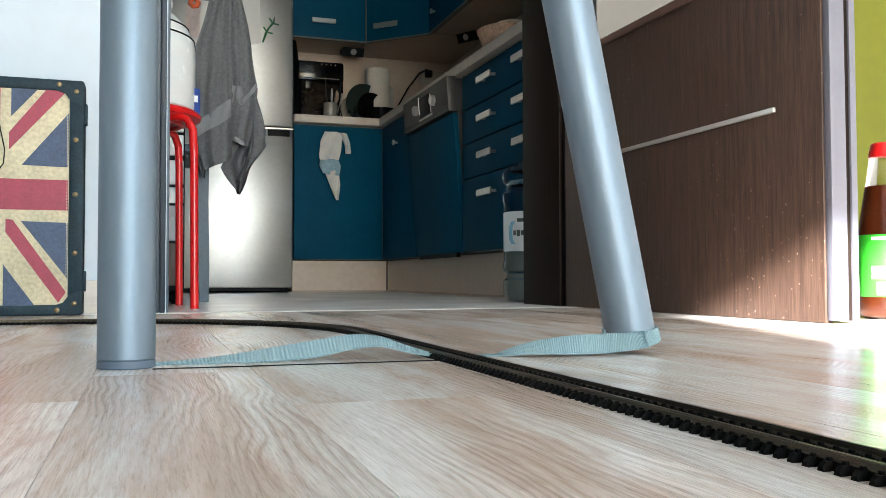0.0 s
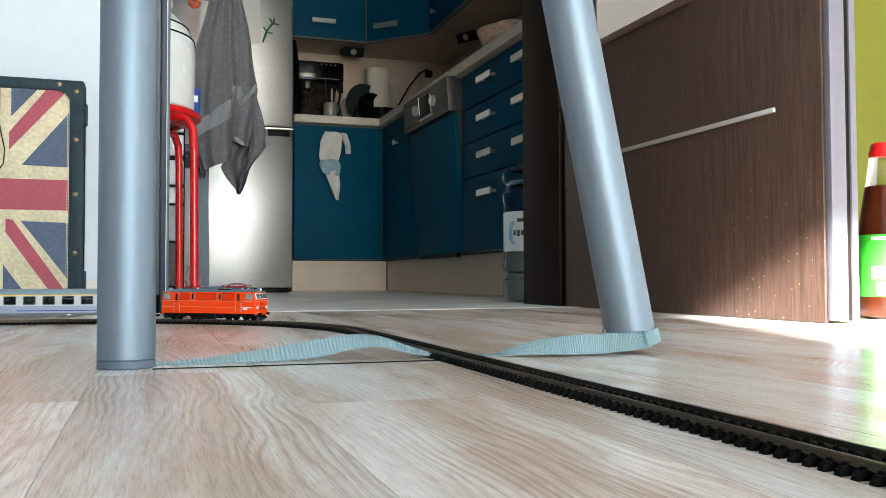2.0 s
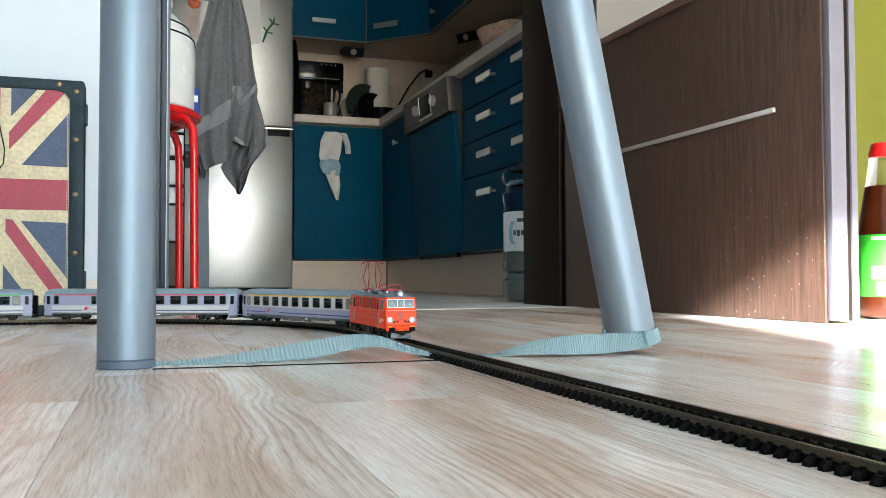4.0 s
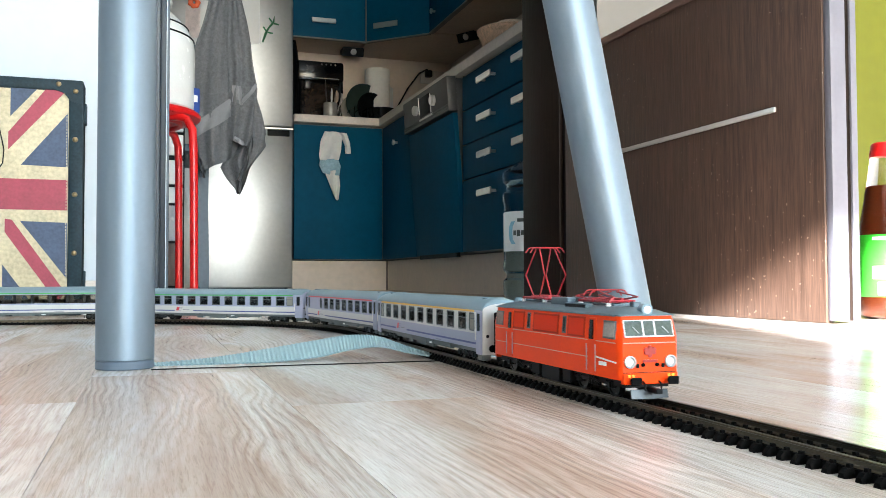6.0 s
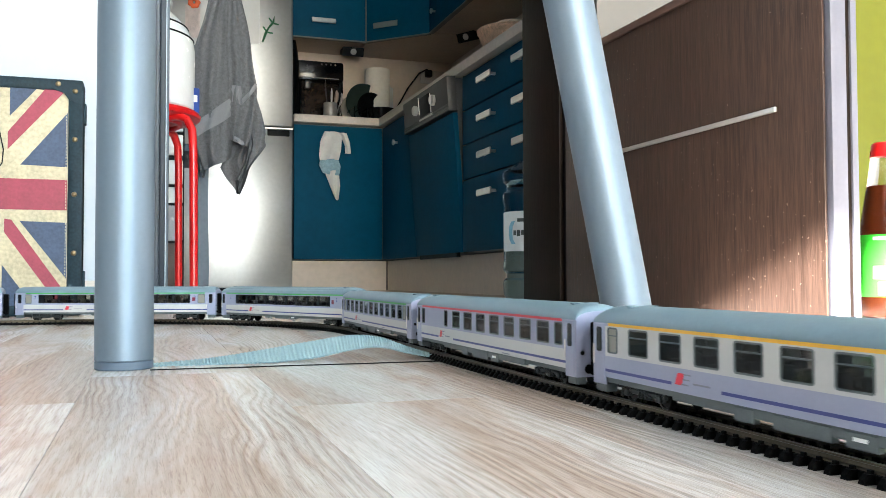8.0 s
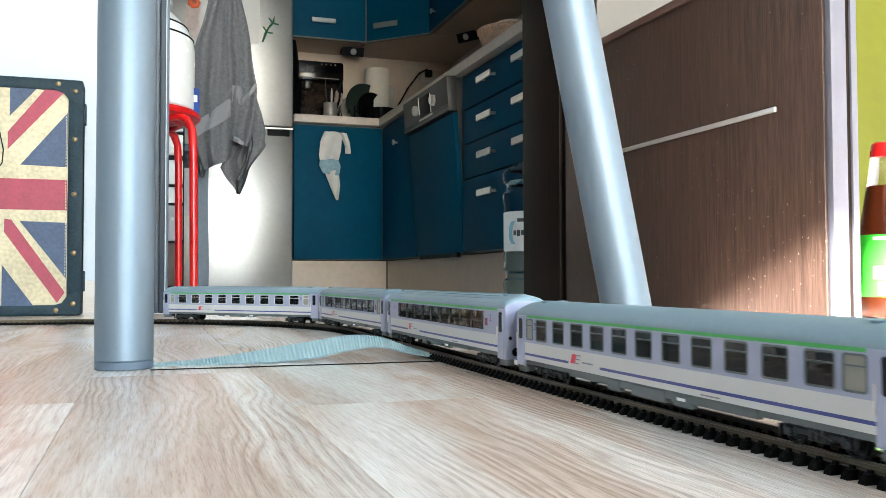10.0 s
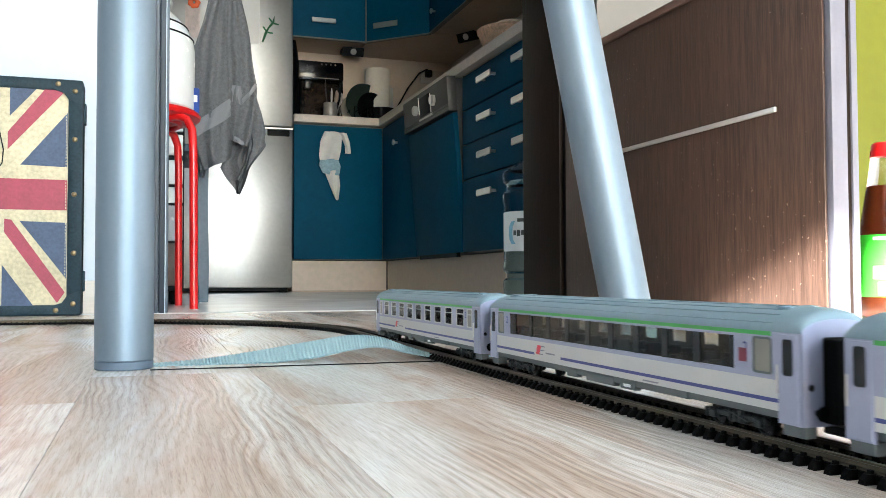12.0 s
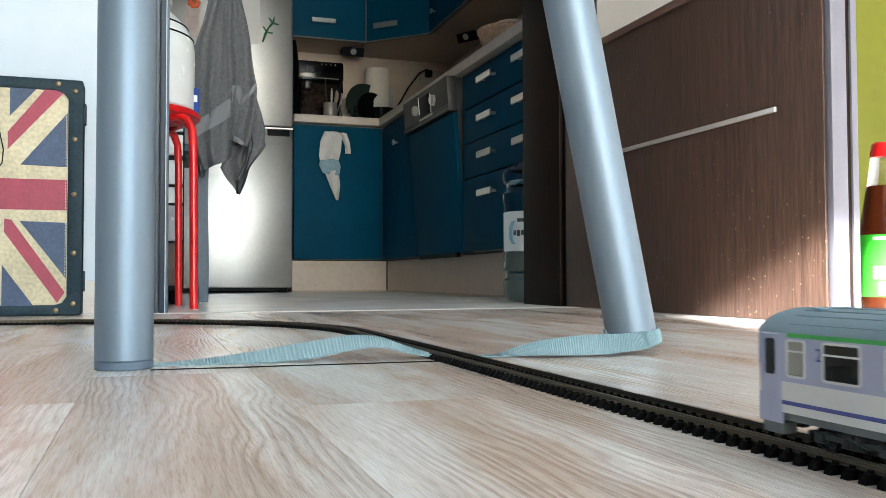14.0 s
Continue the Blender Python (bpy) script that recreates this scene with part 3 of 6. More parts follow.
def build_loco():
    e = base("electric_locomotive", "orange model electric locomotive with grey roof and lit headlamps", "locomotive")
    H, W, Z0, ZE = 0.0845, 0.0170, 0.0172, 0.0488
    # main body: cross-section lofted along, nose drawn in a little
    rings = []
    for y, w, lean in ((-H, 0.90, 0.0), (-H + 0.0012, 0.965, 0.0), (-H + 0.004, 1.0, 0.0), (-0.04, 1.0, 0.0), (0.04, 1.0, 0.0), (H - 0.004, 1.0, 0.0), (H - 0.0012, 0.965, 0.0), (H, 0.90, 0.0)):
        row = []
        for px, z in ((-1, Z0), (-1, 0.030), (-1.0, 0.0385), (-0.975, 0.044), (-0.94, ZE), (0.94, ZE), (0.975, 0.044), (1.0, 0.0385), (1, 0.030), (1, Z0)):
            rake = max(0.0, z - 0.0380) * 0.26 * (1 if y > 0 else -1) * (1 if abs(y) > H - 0.005 else 0)
            row.append((W * w * px, y - rake, z))
        rings.append(row)
    part("body", ring_loft(bmesh.new(), rings), M_ORANGE, e)
    tumble = lambda z: W * (1 - 0.06 * max(0.0, (z - 0.0385) / (ZE - 0.0385)))
    for side in (-1, 1):
        def plate(name, y0, y1, z0, z1, m, t=0.0003, r=0.0002, sink=0.0, parent=e):
            xm = tumble((z0 + z1) / 2) - sink
            lean = math.atan2(tumble(z0) - tumble(z1), z1 - z0)
            mm = Matrix.Translation((side * xm, (y0 + y1) / 2, (z0 + z1) / 2)) @ Matrix.Rotation(-side * lean, 4, "Y")
            return part(name, box(bmesh.new(), -t, t, (y0 - y1) / 2, (y1 - y0) / 2, (z0 - z1) / 2, (z1 - z0) / 2, r=r, seg=1, m=mm), m, parent)
        # panelled grilles, narrow windows, doors, cab windows; u runs from the nose
        for a, b in ((0.0370, 0.0575), (0.0690, 0.1040), (0.1175, 0.1350)):
            # Darker orange edge paints the recess shade that makes the grille look sunk.
            g = plate("grille_frame", H - b, H - a, 0.0362, 0.0474, M_GRILLE_SHADE, 0.0004)
            plate("grille", H - b + 0.0012, H - a - 0.0012, 0.0372, 0.0464, M_GRILLE, 0.00047, parent=g)
        for a, b in ((0.0595, 0.0640), (0.1085, 0.1130), (0.1385, 0.1425)):
            f = plate("side_window", H - b, H - a, 0.0372, 0.0470, M_SKIRT, 0.0004)
            plate("pane", H - b + 0.0006, H - a - 0.0006, 0.0380, 0.0462, M_DARKBAND, 0.0005, parent=f)
        for u0 in (0.0245, H * 2 - 0.0335):
            d = plate("door", H - u0 - 0.0088, H - u0, 0.0182, 0.0474, M_ORANGE, 0.0003)
            plate("door_window", H - u0 - 0.0062, H - u0 - 0.0026, 0.0360, 0.0462, M_DARKBAND, 0.0011, parent=d)
            for k in (-0.0006, 0.0090):
                xx = side * (W + 0.0009)
                part("handrail", tube(bmesh.new(), [(xx, H - u0 - k, 0.0195), (xx, H - u0 - k, 0.0335)], 0.00028, 6), M_RIM, e)
        for u0 in (0.0042, H * 2 - 0.0172):
            f = plate("cab_window", H - u0 - 0.0130, H - u0, 0.0372, 0.0465, M_SKIRT, 0.0003, 0.0004)
            plate("pane", H - u0 - 0.0122, H - u0 - 0.0008, 0.0380, 0.0457, GLASS_CAB, 0.0005, 0.0003, parent=f)
        for z in (0.0352, 0.0262):
            part("line", B(side * W - 0.00012, side * W + 0.00012, -H + 0.004, H - 0.004 if z > 0.03 else H - 0.03, z, z + 0.0005), M_LINE, e, smooth=False)
        part("line", box(bmesh.new(), -0.00012, 0.00012, -0.0135, 0.0135, 0, 0.0008, m=Matrix.Translation((side * W, H - 0.0172, 0.0262)) @ Matrix.Rotation(-0.07, 4, "X")), M_CHALK, e, smooth=False)
        part("number_plate", B(side * W - 0.0002, side * W + 0.0002, H - 0.0215, H - 0.0135, 0.0232, 0.0252), M_CHALK, e, smooth=False)
        # boxes under the frame
        for y, ln, z0 in ((0.0, 0.024, 0.0085), (-0.021, 0.012, 0.0100), (0.021, 0.010, 0.0095)):
            part("equipment_box", B(min(side * 0.009, side * 0.0150), max(side * 0.009, side * 0.0150), y - ln / 2, y + ln / 2, z0, 0.0172, r=0.0005, seg=1), M_BLACK, e)
    part("underframe", B(-0.0125, 0.0125, -H + 0.003, H - 0.003, 0.0130, 0.0174), M_BLACK, e, smooth=False)
    # roof
    prof = [(-0.955, 0.0), (-0.95, 0.0008), (-0.88, 0.0018), (-0.66, 0.0033), (-0.34, 0.0042), (0.34, 0.0042), (0.66, 0.0033), (0.88, 0.0018), (0.95, 0.0008), (0.955, 0.0)]
    rows = [(-H + 0.0012, 0.15), (-H + 0.004, 0.5), (-H + 0.012, 0.85), (-H + 0.024, 1.0), (H - 0.024, 1.0), (H - 0.012, 0.85), (H - 0.004, 0.5), (H - 0.0012, 0.15)]
    bm = ring_loft(bmesh.new(), [[(W * px, y, ZE - 0.0002 + 0.0004 + pz * f) for px, pz in prof] for y, f in rows])
    part("roof", bm, M_LOCO_ROOF, e)
    for y0, y1, x0, x1, h in ((-0.010, 0.012, -0.0095, -0.0040, 0.0035), (-0.010, 0.012, 0.0040, 0.0095, 0.0035), (0.014, 0.020, -0.004, 0.004, 0.0040), (-0.016, -0.012, -0.006, 0.006, 0.0030), (-0.066, -0.060, -0.004, 0.004, 0.0025), (0.062, 0.067, -0.0065, -0.0015, 0.0022)):
        part("roof_box", B(x0, x1, y0, y1, 0.0515, 0.0534 + h, r=0.0005, seg=1), M_LOCO_ROOF, e)
    for sx in (-1, 1):
        x0, x1 = sorted((sx * 0.0080, sx * 0.0128))
        v = part("roof_vent", B(x0, x1, 0.0150, 0.0410, 0.0505, 0.0542, r=0.0004, seg=1), M_LOCO_ROOF, e)
        x0, x1 = sorted((sx * 0.0120, sx * 0.0131))
        part("louvre", B(x0, x1, 0.0160, 0.0400, 0.0520, 0.0536), M_BLACK, v, smooth=False)
        part("gutter", tube(bmesh.new(), [(sx * W * 0.955, -H + 0.006, ZE + 0.0003), (sx * W * 0.955, H - 0.006, ZE + 0.0003)], 0.0005, 6), M_LOCO_ROOF, e)
    part("roof_walkway", B(-0.0035, 0.0035, -0.055, 0.055, 0.0528, 0.0540), M_LOCO_ROOF, e, smooth=False)
    for y in (-0.056, -0.024, 0.024, 0.056):
        for sx in (-1, 1):
            bm = bmesh.new()
            lathe(bm, [(0.0011, 0.0), (0.0011, 0.0008), (0.0016, 0.0012), (0.0011, 0.0016), (0.0016, 0.0022), (0.0009, 0.0028), (0.0, 0.0029)], 12, c=(sx * 0.0072, y, 0.0522))
            part("insulator", bm, M_CHALK, e)

    def pantograph(cy, up):
        base_bm = bmesh.new()
        z = 0.0557
        for sx in (-1, 1):
            tube(base_bm, [(sx * 0.0072, cy - 0.018, z), (sx * 0.0072, cy + 0.018, z)], 0.0008, 8)
        for d in (-0.016, 0.0, 0.016):
            tube(base_bm, [(-0.0085, cy + d, z), (0.0085, cy + d, z)], 0.0008, 8)
        for sy in (-1, 1):
            box(base_bm, -0.0068, 0.0068, cy + sy * 0.004 - 0.0009, cy + sy * 0.004 + 0.0009, z - 0.0006, z + 0.0012)
        for sx in (-1, 1):
            tube(base_bm, [(sx * 0.0032, cy - 0.013, z + 0.0008), (sx * 0.0032, cy + 0.013, z + 0.0008)], 0.0010, 8)
        pan = part("pantograph", base_bm, M_PANTO, e, "raised red pantograph" if up else "folded red pantograph")
        knee_z, knee_y, head_z, head_y = (0.0700, 0.0145, 0.0865, 0.0030) if up else (0.0582, 0.0215, 0.0606, 0.0030)
        for sy in (-1, 1):
            for sx in (-1, 1):
                part("lower_arm", tube(bmesh.new(), [(sx * 0.0060, cy + sy * 0.004, z + 0.0004), (sx * 0.0072, cy + sy * knee_y, knee_z)], 0.00050, 6), M_PANTO, pan)
                part("upper_arm", tube(bmesh.new(), [(sx * 0.0072, cy + sy * knee_y, knee_z), (sx * 0.0052, cy + sy * head_y, head_z)], 0.00042, 6), M_PANTO, pan)
            part("head_bar", tube(bmesh.new(), [(-0.0120, cy + sy * 0.0035, head_z - 0.0022), (-0.0098, cy + sy * 0.0035, head_z + 0.0006), (-0.008, cy + sy * 0.0035, head_z + 0.0010), (0.008, cy + sy * 0.0035, head_z + 0.0010), (0.0098, cy + sy * 0.0035, head_z + 0.0006), (0.0120, cy + sy * 0.0035, head_z - 0.0022)], 0.0004, 6), M_PANTO, pan)

    pantograph(-0.038, True)
    pantograph(0.040, False)
    # noses
    for sy in (-1, 1):
        y = sy * H

        def face(name, x0, x1, z0, z1, m, t=0.0004, parent=e, out=0.0):
            zm = (z0 + z1) / 2
            yy = y - sy * max(0.0, zm - 0.0380) * 0.26 + sy * out
            lean = sy * 0.254 if zm > 0.038 else 0.0
            mm = Matrix.Translation(((x0 + x1) / 2, yy, zm)) @ Matrix.Rotation(lean, 4, "X")
            return part(name, box(bmesh.new(), (x0 - x1) / 2, (x1 - x0) / 2, -t, t, (z0 - z1) / 2, (z1 - z0) / 2, r=0.0003, seg=1, m=mm), m, parent)
        fr = face("windscreen_frame", -0.0141, 0.0141, 0.0383, 0.0471, M_CHALK, 0.0005)
        for a, b in ((-0.0137, -0.0036), (-0.0031, 0.0031), (0.0036, 0.0137)):
            face("windscreen", a, b, 0.0388, 0.0466, GLASS_GREY, 0.0007, fr)
        for wx in (-0.0085, 0.0085):
            mm = Matrix.Translation((wx, y - sy * 0.0006, 0.0424)) @ Matrix.Rotation(sy * 0.254, 4, "X") @ Matrix.Rotation(0.75, 4, "Y")
            part("wiper", box(bmesh.new(), -0.00014, 0.00014, sy * 0.0006 - 0.0002, sy * 0.0006 + 0.0002, -0.0030, 0.0016, m=mm), M_RIM, fr, smooth=False)
        face("nose_line", -0.0150, 0.0150, 0.0352, 0.0358, M_LINE, 0.0003)
        for sx in (-1, 1):
            face("whisker", sx * 0.0118 - 0.0030, sx * 0.0118 + 0.0030, 0.0260, 0.0268, M_CHALK, 0.00035)
            rim = part("headlamp", lathe(bmesh.new(), [(0.0022, -0.0005), (0.0031, -0.0003), (0.0032, 0.0012), (0.0025, 0.0014), (0.0022, 0.0004), (0.0, 0.0003)], 24, m=Matrix.Translation((sx * 0.0116, y, 0.0262)) @ Matrix.Rotation(-sy * math.pi / 2, 4, "X")), M_RIM, e)
            part("lens", lathe(bmesh.new(), [(0.0015, 0.0002), (0.0013, 0.0010), (0.0, 0.0013)], 20, m=Matrix.Translation((sx * 0.0116, y, 0.0262)) @ Matrix.Rotation(-sy * math.pi / 2, 4, "X")), M_LAMP if sy > 0 else M_CHALK, rim)
            part("marker_socket", B(sx * 0.0072 - 0.0008, sx * 0.0072 + 0.0008, min(y, y + sy * 0.0012), max(y, y + sy * 0.0012), 0.0232, 0.0252, r=0.0003, seg=1), M_BLACK, e)
        rim = part("top_lamp", lathe(bmesh.new(), [(0.0022, -0.005), (0.0029, -0.004), (0.0031, 0.0010), (0.0024, 0.0013), (0.0, 0.0006)], 20, m=Matrix.Translation((0, y - sy * 0.0028, 0.0521)) @ Matrix.Rotation(-sy * math.pi / 2, 4, "X")), M_ROOF, e)
        part("lens", lathe(bmesh.new(), [(0.0024, 0.0008), (0.0016, 0.0015), (0.0, 0.0018)], 16, m=Matrix.Translation((0, y - sy * 0.0028, 0.0521)) @ Matrix.Rotation(-sy * math.pi / 2, 4, "X")), M_CHALK, rim)
        # emblem, socket panel, beam, buffers, plough
        eagle = [(-0.0008, 0.0282), (0.0008, 0.0282), (0.0012, 0.0298), (0.0030, 0.0296), (0.0034, 0.0326), (0.0020, 0.0336), (0.0012, 0.0326), (0.0007, 0.0342), (-0.0007, 0.0342), (-0.0012, 0.0326), (-0.0020, 0.0336), (-0.0034, 0.0326), (-0.0030, 0.0296), (-0.0012, 0.0298)]
        part("emblem", ring_loft(bmesh.new(), [[(px, y + sy * d, pz) for px, pz in eagle] for d in (-0.0004, 0.0006)]), M_EMBLEM, e, smooth=False)
        for px in (-0.0040, 0.0040):
            part("socket", lathe(bmesh.new(), [(0.0010, -0.0003), (0.0010, 0.0008), (0.0006, 0.0010), (0.0, 0.0010)], 12, m=Matrix.Translation((px, y, 0.0246)) @ Matrix.Rotation(-sy * math.pi / 2, 4, "X")), M_RUBBER, e)
        for px in (-0.0125, -0.0102, 0.0102, 0.0125):
            part("marker_plate", B(px - 0.0007, px + 0.0007, min(y, y + sy * 0.0015), max(y, y + sy * 0.0015), 0.0186, 0.0200), M_YELLOW, e, smooth=False)
        part("socket_panel", B(-0.0040, 0.0040, min(y, y + sy * 0.0006), max(y, y + sy * 0.0006), 0.0258, 0.0272), M_EMBLEM, e, smooth=False)
        part("seam", B(-0.0152, 0.0152, min(y, y + sy * 0.0004), max(y, y + sy * 0.0004), 0.0206, 0.0210), M_BLACK, e, smooth=False)
        beam = part("buffer_beam", B(-0.0155, 0.0155, min(y - sy * 0.002, y + sy * 0.0012), max(y - sy * 0.002, y + sy * 0.0012), 0.0150, 0.0207, r=0.0005, seg=1), M_ORANGE, e)
        for sx in (-1, 1):
            part("buffer", box(lathe(bmesh.new(), [(0.0, -0.001), (0.0014, -0.001), (0.0014, 0.004), (0.0, 0.0042)], 14, m=Matrix.Translation((sx * 0.0105, y, 0.0170)) @ Matrix.Rotation(-sy * math.pi / 2, 4, "X")),
                               sx * 0.0105 - 0.0032, sx * 0.0105 + 0.0032, min(y + sy * 0.0042, y + sy * 0.0052), max(y + sy * 0.0042, y + sy * 0.0052), 0.0150, 0.0190, r=0.0005, seg=1), M_RUBBER, e)
            part("brake_hose", tube(bmesh.new(), [(sx * 0.0045, y + sy * 0.0010, 0.0165), (sx * 0.0047, y + sy * 0.0032, 0.0150), (sx * 0.0045, y + sy * 0.0030, 0.0120)], 0.0005, 6), M_BLACK, e)
        part("plough", ring_loft(bmesh.new(), [[(x, y + sy * (0.002 - abs(x) * 0.18 - d), z) for x in (-0.0105, 0.0, 0.0105)] + [(x, y + sy * (0.0008 - abs(x) * 0.18 - d), z) for x in (0.0105, 0.0, -0.0105)] for z, d in ((0.0078, 0.0), (0.0122, 0.001))]), M_PLOUGH, e, "dull grey snow plough")
        part("coupler", B(-0.0020, 0.0020, min(y - sy * 0.006, y + sy * 0.0090), max(y - sy * 0.006, y + sy * 0.0090), 0.0110, 0.0135, r=0.0005, seg=1), M_BLACK, e)
    bogies = [build_bogie(e, 0.034, 0.0066, 0.049, True), build_bogie(e, 0.034, 0.0066, -0.049, True)]
    return e, bogies


def even(first, width, pitch, count, kind="w"):
    return [(first + pitch * i, first + pitch * i + width, kind) for i in range(count)]


WC = [(0.0160, 0.0262, "m"), (0.2785, 0.2875, "m")]
NINE = even(0.0335, 0.0168, 0.0271, 9)
loco = build_loco()
coaches = [
    build_coach("white and lavender model coach with a yellow stripe", M_YELLOW, M_CREAM, M_LAV, WC + NINE),
    build_coach("lavender and white model coach with a red stripe", M_STRIPE_RED, M_LAV, M_CREAM, [(0.0165, 0.0262, "n")] + even(0.034, 0.0165, 0.0262, 7) + [(0.2200, 0.2275, "n"), (0.2800, 0.2875, "n")], logo_at=-0.085),
    build_coach("lavender model coach with grey windows and a green stripe", M_STRIPE_GREEN, M_LAV, M_CREAM, WC + even(0.0301, 0.0142, 0.0229, 11), twos=(0.2755,)),
    build_coach("lavender model coach with one long black window band", M_STRIPE_GREEN, M_LAV, M_CREAM, even(0.042, 0.0205, 0.0243, 9), dark=(0.0390, 0.2640), twos=(0.0255, 0.2775), ribs=True),
    build_coach("lavender model coach with black window band and toilet windows", M_STRIPE_GREEN, M_LAV, M_CREAM, WC + even(0.041, 0.0200, 0.0247, 9), dark=(0.0380, 0.2680), twos=(0.0310, 0.2730), ribs=True),
    build_coach("lavender model coach with white-framed windows, last of the train", M_STRIPE_GREEN, M_LAV, M_CREAM, WC + even(0.0335, 0.0168, 0.0274, 9), frames=True, twos=(0.0300, 0.2715), ribs=True),
]

# ---------------------------------------------------------------- foreground
M_FOOT = mat("grey_plastic_foot", (0.075, 0.10, 0.135), 0.5, vary=0.05)


def build_legs():
    g = base("table_leg", "thick silver-grey tubular table leg standing upright", "table leg", pose(-0.0150, 0.718, 0), group="table legs")
    part("tube", lathe(bmesh.new(), [(0.0, 0.0066), (0.0208, 0.0066), (0.0215, 0.0074), (0.0215, 0.715), (0.0212, 0.716), (0.0, 0.716)], 48), M_TUBE, g)
    part("foot_cap", lathe(bmesh.new(), [(0.0, 0.0), (0.0208, 0.0), (0.0215, 0.0008), (0.0215, 0.0060), (0.0209, 0.0065), (0.0, 0.0065)], 48), M_FOOT, g)
    lean = Vector((0.349 - 0.4165, 0.706 - 0.6955, 0.36)).normalized()
    m = Matrix.Translation((0.4190, 0.6955, 0.0)) @ Vector((0, 0, 1)).rotation_difference(lean).to_matrix().to_4x4()
    g = base("table_leg", "thick silver-grey tubular table leg leaning over", "table leg", m, group="table legs")
    part("tube", lathe(bmesh.new(), [(0.0, 0.014), (0.0224, 0.014), (0.0224, 0.70), (0.0, 0.70)], 48), M_TUBE, g)
    part("foot_cap", lathe(bmesh.new(), [(0.0, 0.0052), (0.010, 0.0050), (0.0165, 0.0056), (0.0205, 0.0080), (0.0222, 0.0115), (0.0225, 0.0150), (0.0, 0.0150)], 48), M_FOOT, g)


build_legs()


def ribbon(name, near, far, parent, thick=0.0011):
    """A woven band between two edges, with a raised weave of cross ribs."""
    def curve(pts, n=160):
        out = []
        for i in range(n + 1):
            u = i / n * (len(pts) - 1)
            k = min(int(u), len(pts) - 2)
            p0, p1, p2, p3 = (Vector(pts[max(0, min(len(pts) - 1, j))]) for j in (k - 1, k, k + 1, k + 2))
            f = u - k
            out.append(0.5 * ((2 * p1) + (p2 - p0) * f + (2 * p0 - 5 * p1 + 4 * p2 - p3) * f * f + (3 * p1 - p0 - 3 * p2 + p3) * f ** 3))
        return out
    a, b = curve(near), curve(far)
    rings = []
    n = 8
    for i, (p, q) in enumerate(zip(a, b)):
        t = ((a[min(i + 1, len(a) - 1)] - a[max(i - 1, 0)])).normalized()
        w = q - p
        nrm = t.cross(w).normalized() * (thick / 2 * (1.75 if i % 2 else 0.45))
        wob = [0.0004 * math.sin(i * 2.1 + k) for k in (0, 1)]
        rings.append([p + w * (k / n) + nrm for k in range(n + 1)] + [p + w * (k / n) - nrm for k in range(n, -1, -1)])
    return part(name, ring_loft(bmesh.new(), rings), M_STRAP, parent)


def build_strap():
    e = base("webbing_strap", "pale blue-grey woven webbing strap across the floor", "strap")
    # arched run from the upright leg to the track
    near = [(0.006, 0.722, 0.0008), (0.040, 0.719, 0.0008), (0.066, 0.717, 0.0009), (0.100, 0.716, 0.0012), (0.135, 0.716, 0.0040), (0.164, 0.718, 0.0092), (0.188, 0.718, 0.0105), (0.211, 0.714, 0.0052), (0.232, 0.708, 0.0014)]
    far = [(0.006, 0.729, 0.0018), (0.040, 0.730, 0.0036), (0.066, 0.731, 0.0062), (0.100, 0.733, 0.0108), (0.135, 0.735, 0.0158), (0.166, 0.736, 0.0196), (0.190, 0.733, 0.0178), (0.213, 0.727, 0.0098), (0.235, 0.719, 0.0028)]
    ribbon("strap_run", near, far, e)
    # flat under the rails
    ribbon("strap_run", [(0.232, 0.714, 0.0009), (0.262, 0.706, 0.0008), (0.290, 0.700, 0.0010)], [(0.236, 0.728, 0.0010), (0.264, 0.720, 0.0009), (0.292, 0.712, 0.0012)], e, 0.0008)
    # rising to the leaning leg and lapped round its foot
    ribbon("strap_run", [(0.288, 0.698, 0.0010), (0.312, 0.690, 0.0022), (0.340, 0.681, 0.0020), (0.372, 0.674, 0.0022), (0.398, 0.6720, 0.0042), (0.420, 0.6712, 0.0066)],
           [(0.290, 0.708, 0.0022), (0.314, 0.700, 0.0110), (0.342, 0.690, 0.0165), (0.374, 0.680, 0.0190), (0.397, 0.6722, 0.0200), (0.414, 0.6718, 0.0215)], e)
    lap_n, lap_f = [], []
    for i in range(13):
        an = radians(-92 + i * 22)
        r = 0.0240
        up = 0.010 * max(0.0, math.sin(radians(i * 15)))
        lap_n.append((0.4178 + r * math.cos(an), 0.6955 + r * math.sin(an), 0.0066 + up * 0.9))
        lap_f.append((0.4150 + r * math.cos(an), 0.6955 + r * math.sin(an), 0.0212 + up * 0.35))
    ribbon("strap_loop", lap_n, lap_f, e)


build_strap()


def build_strap_shade():
    # Thin black rod drawn where the strap's dark shade line lies on the floor.
    w = base("feeder_wire", "thin black rod put in for the shade line beside the strap", "wire")
    pts = [(0.004 + 0.0231 * i, 0.6935 - 0.0010 * i + 0.0006 * math.sin(i * 1.7), 0.0005) for i in range(11)]
    part("wire", tube(bmesh.new(), pts, 0.00045, 8), M_RUBBER, w)


build_strap_shade()


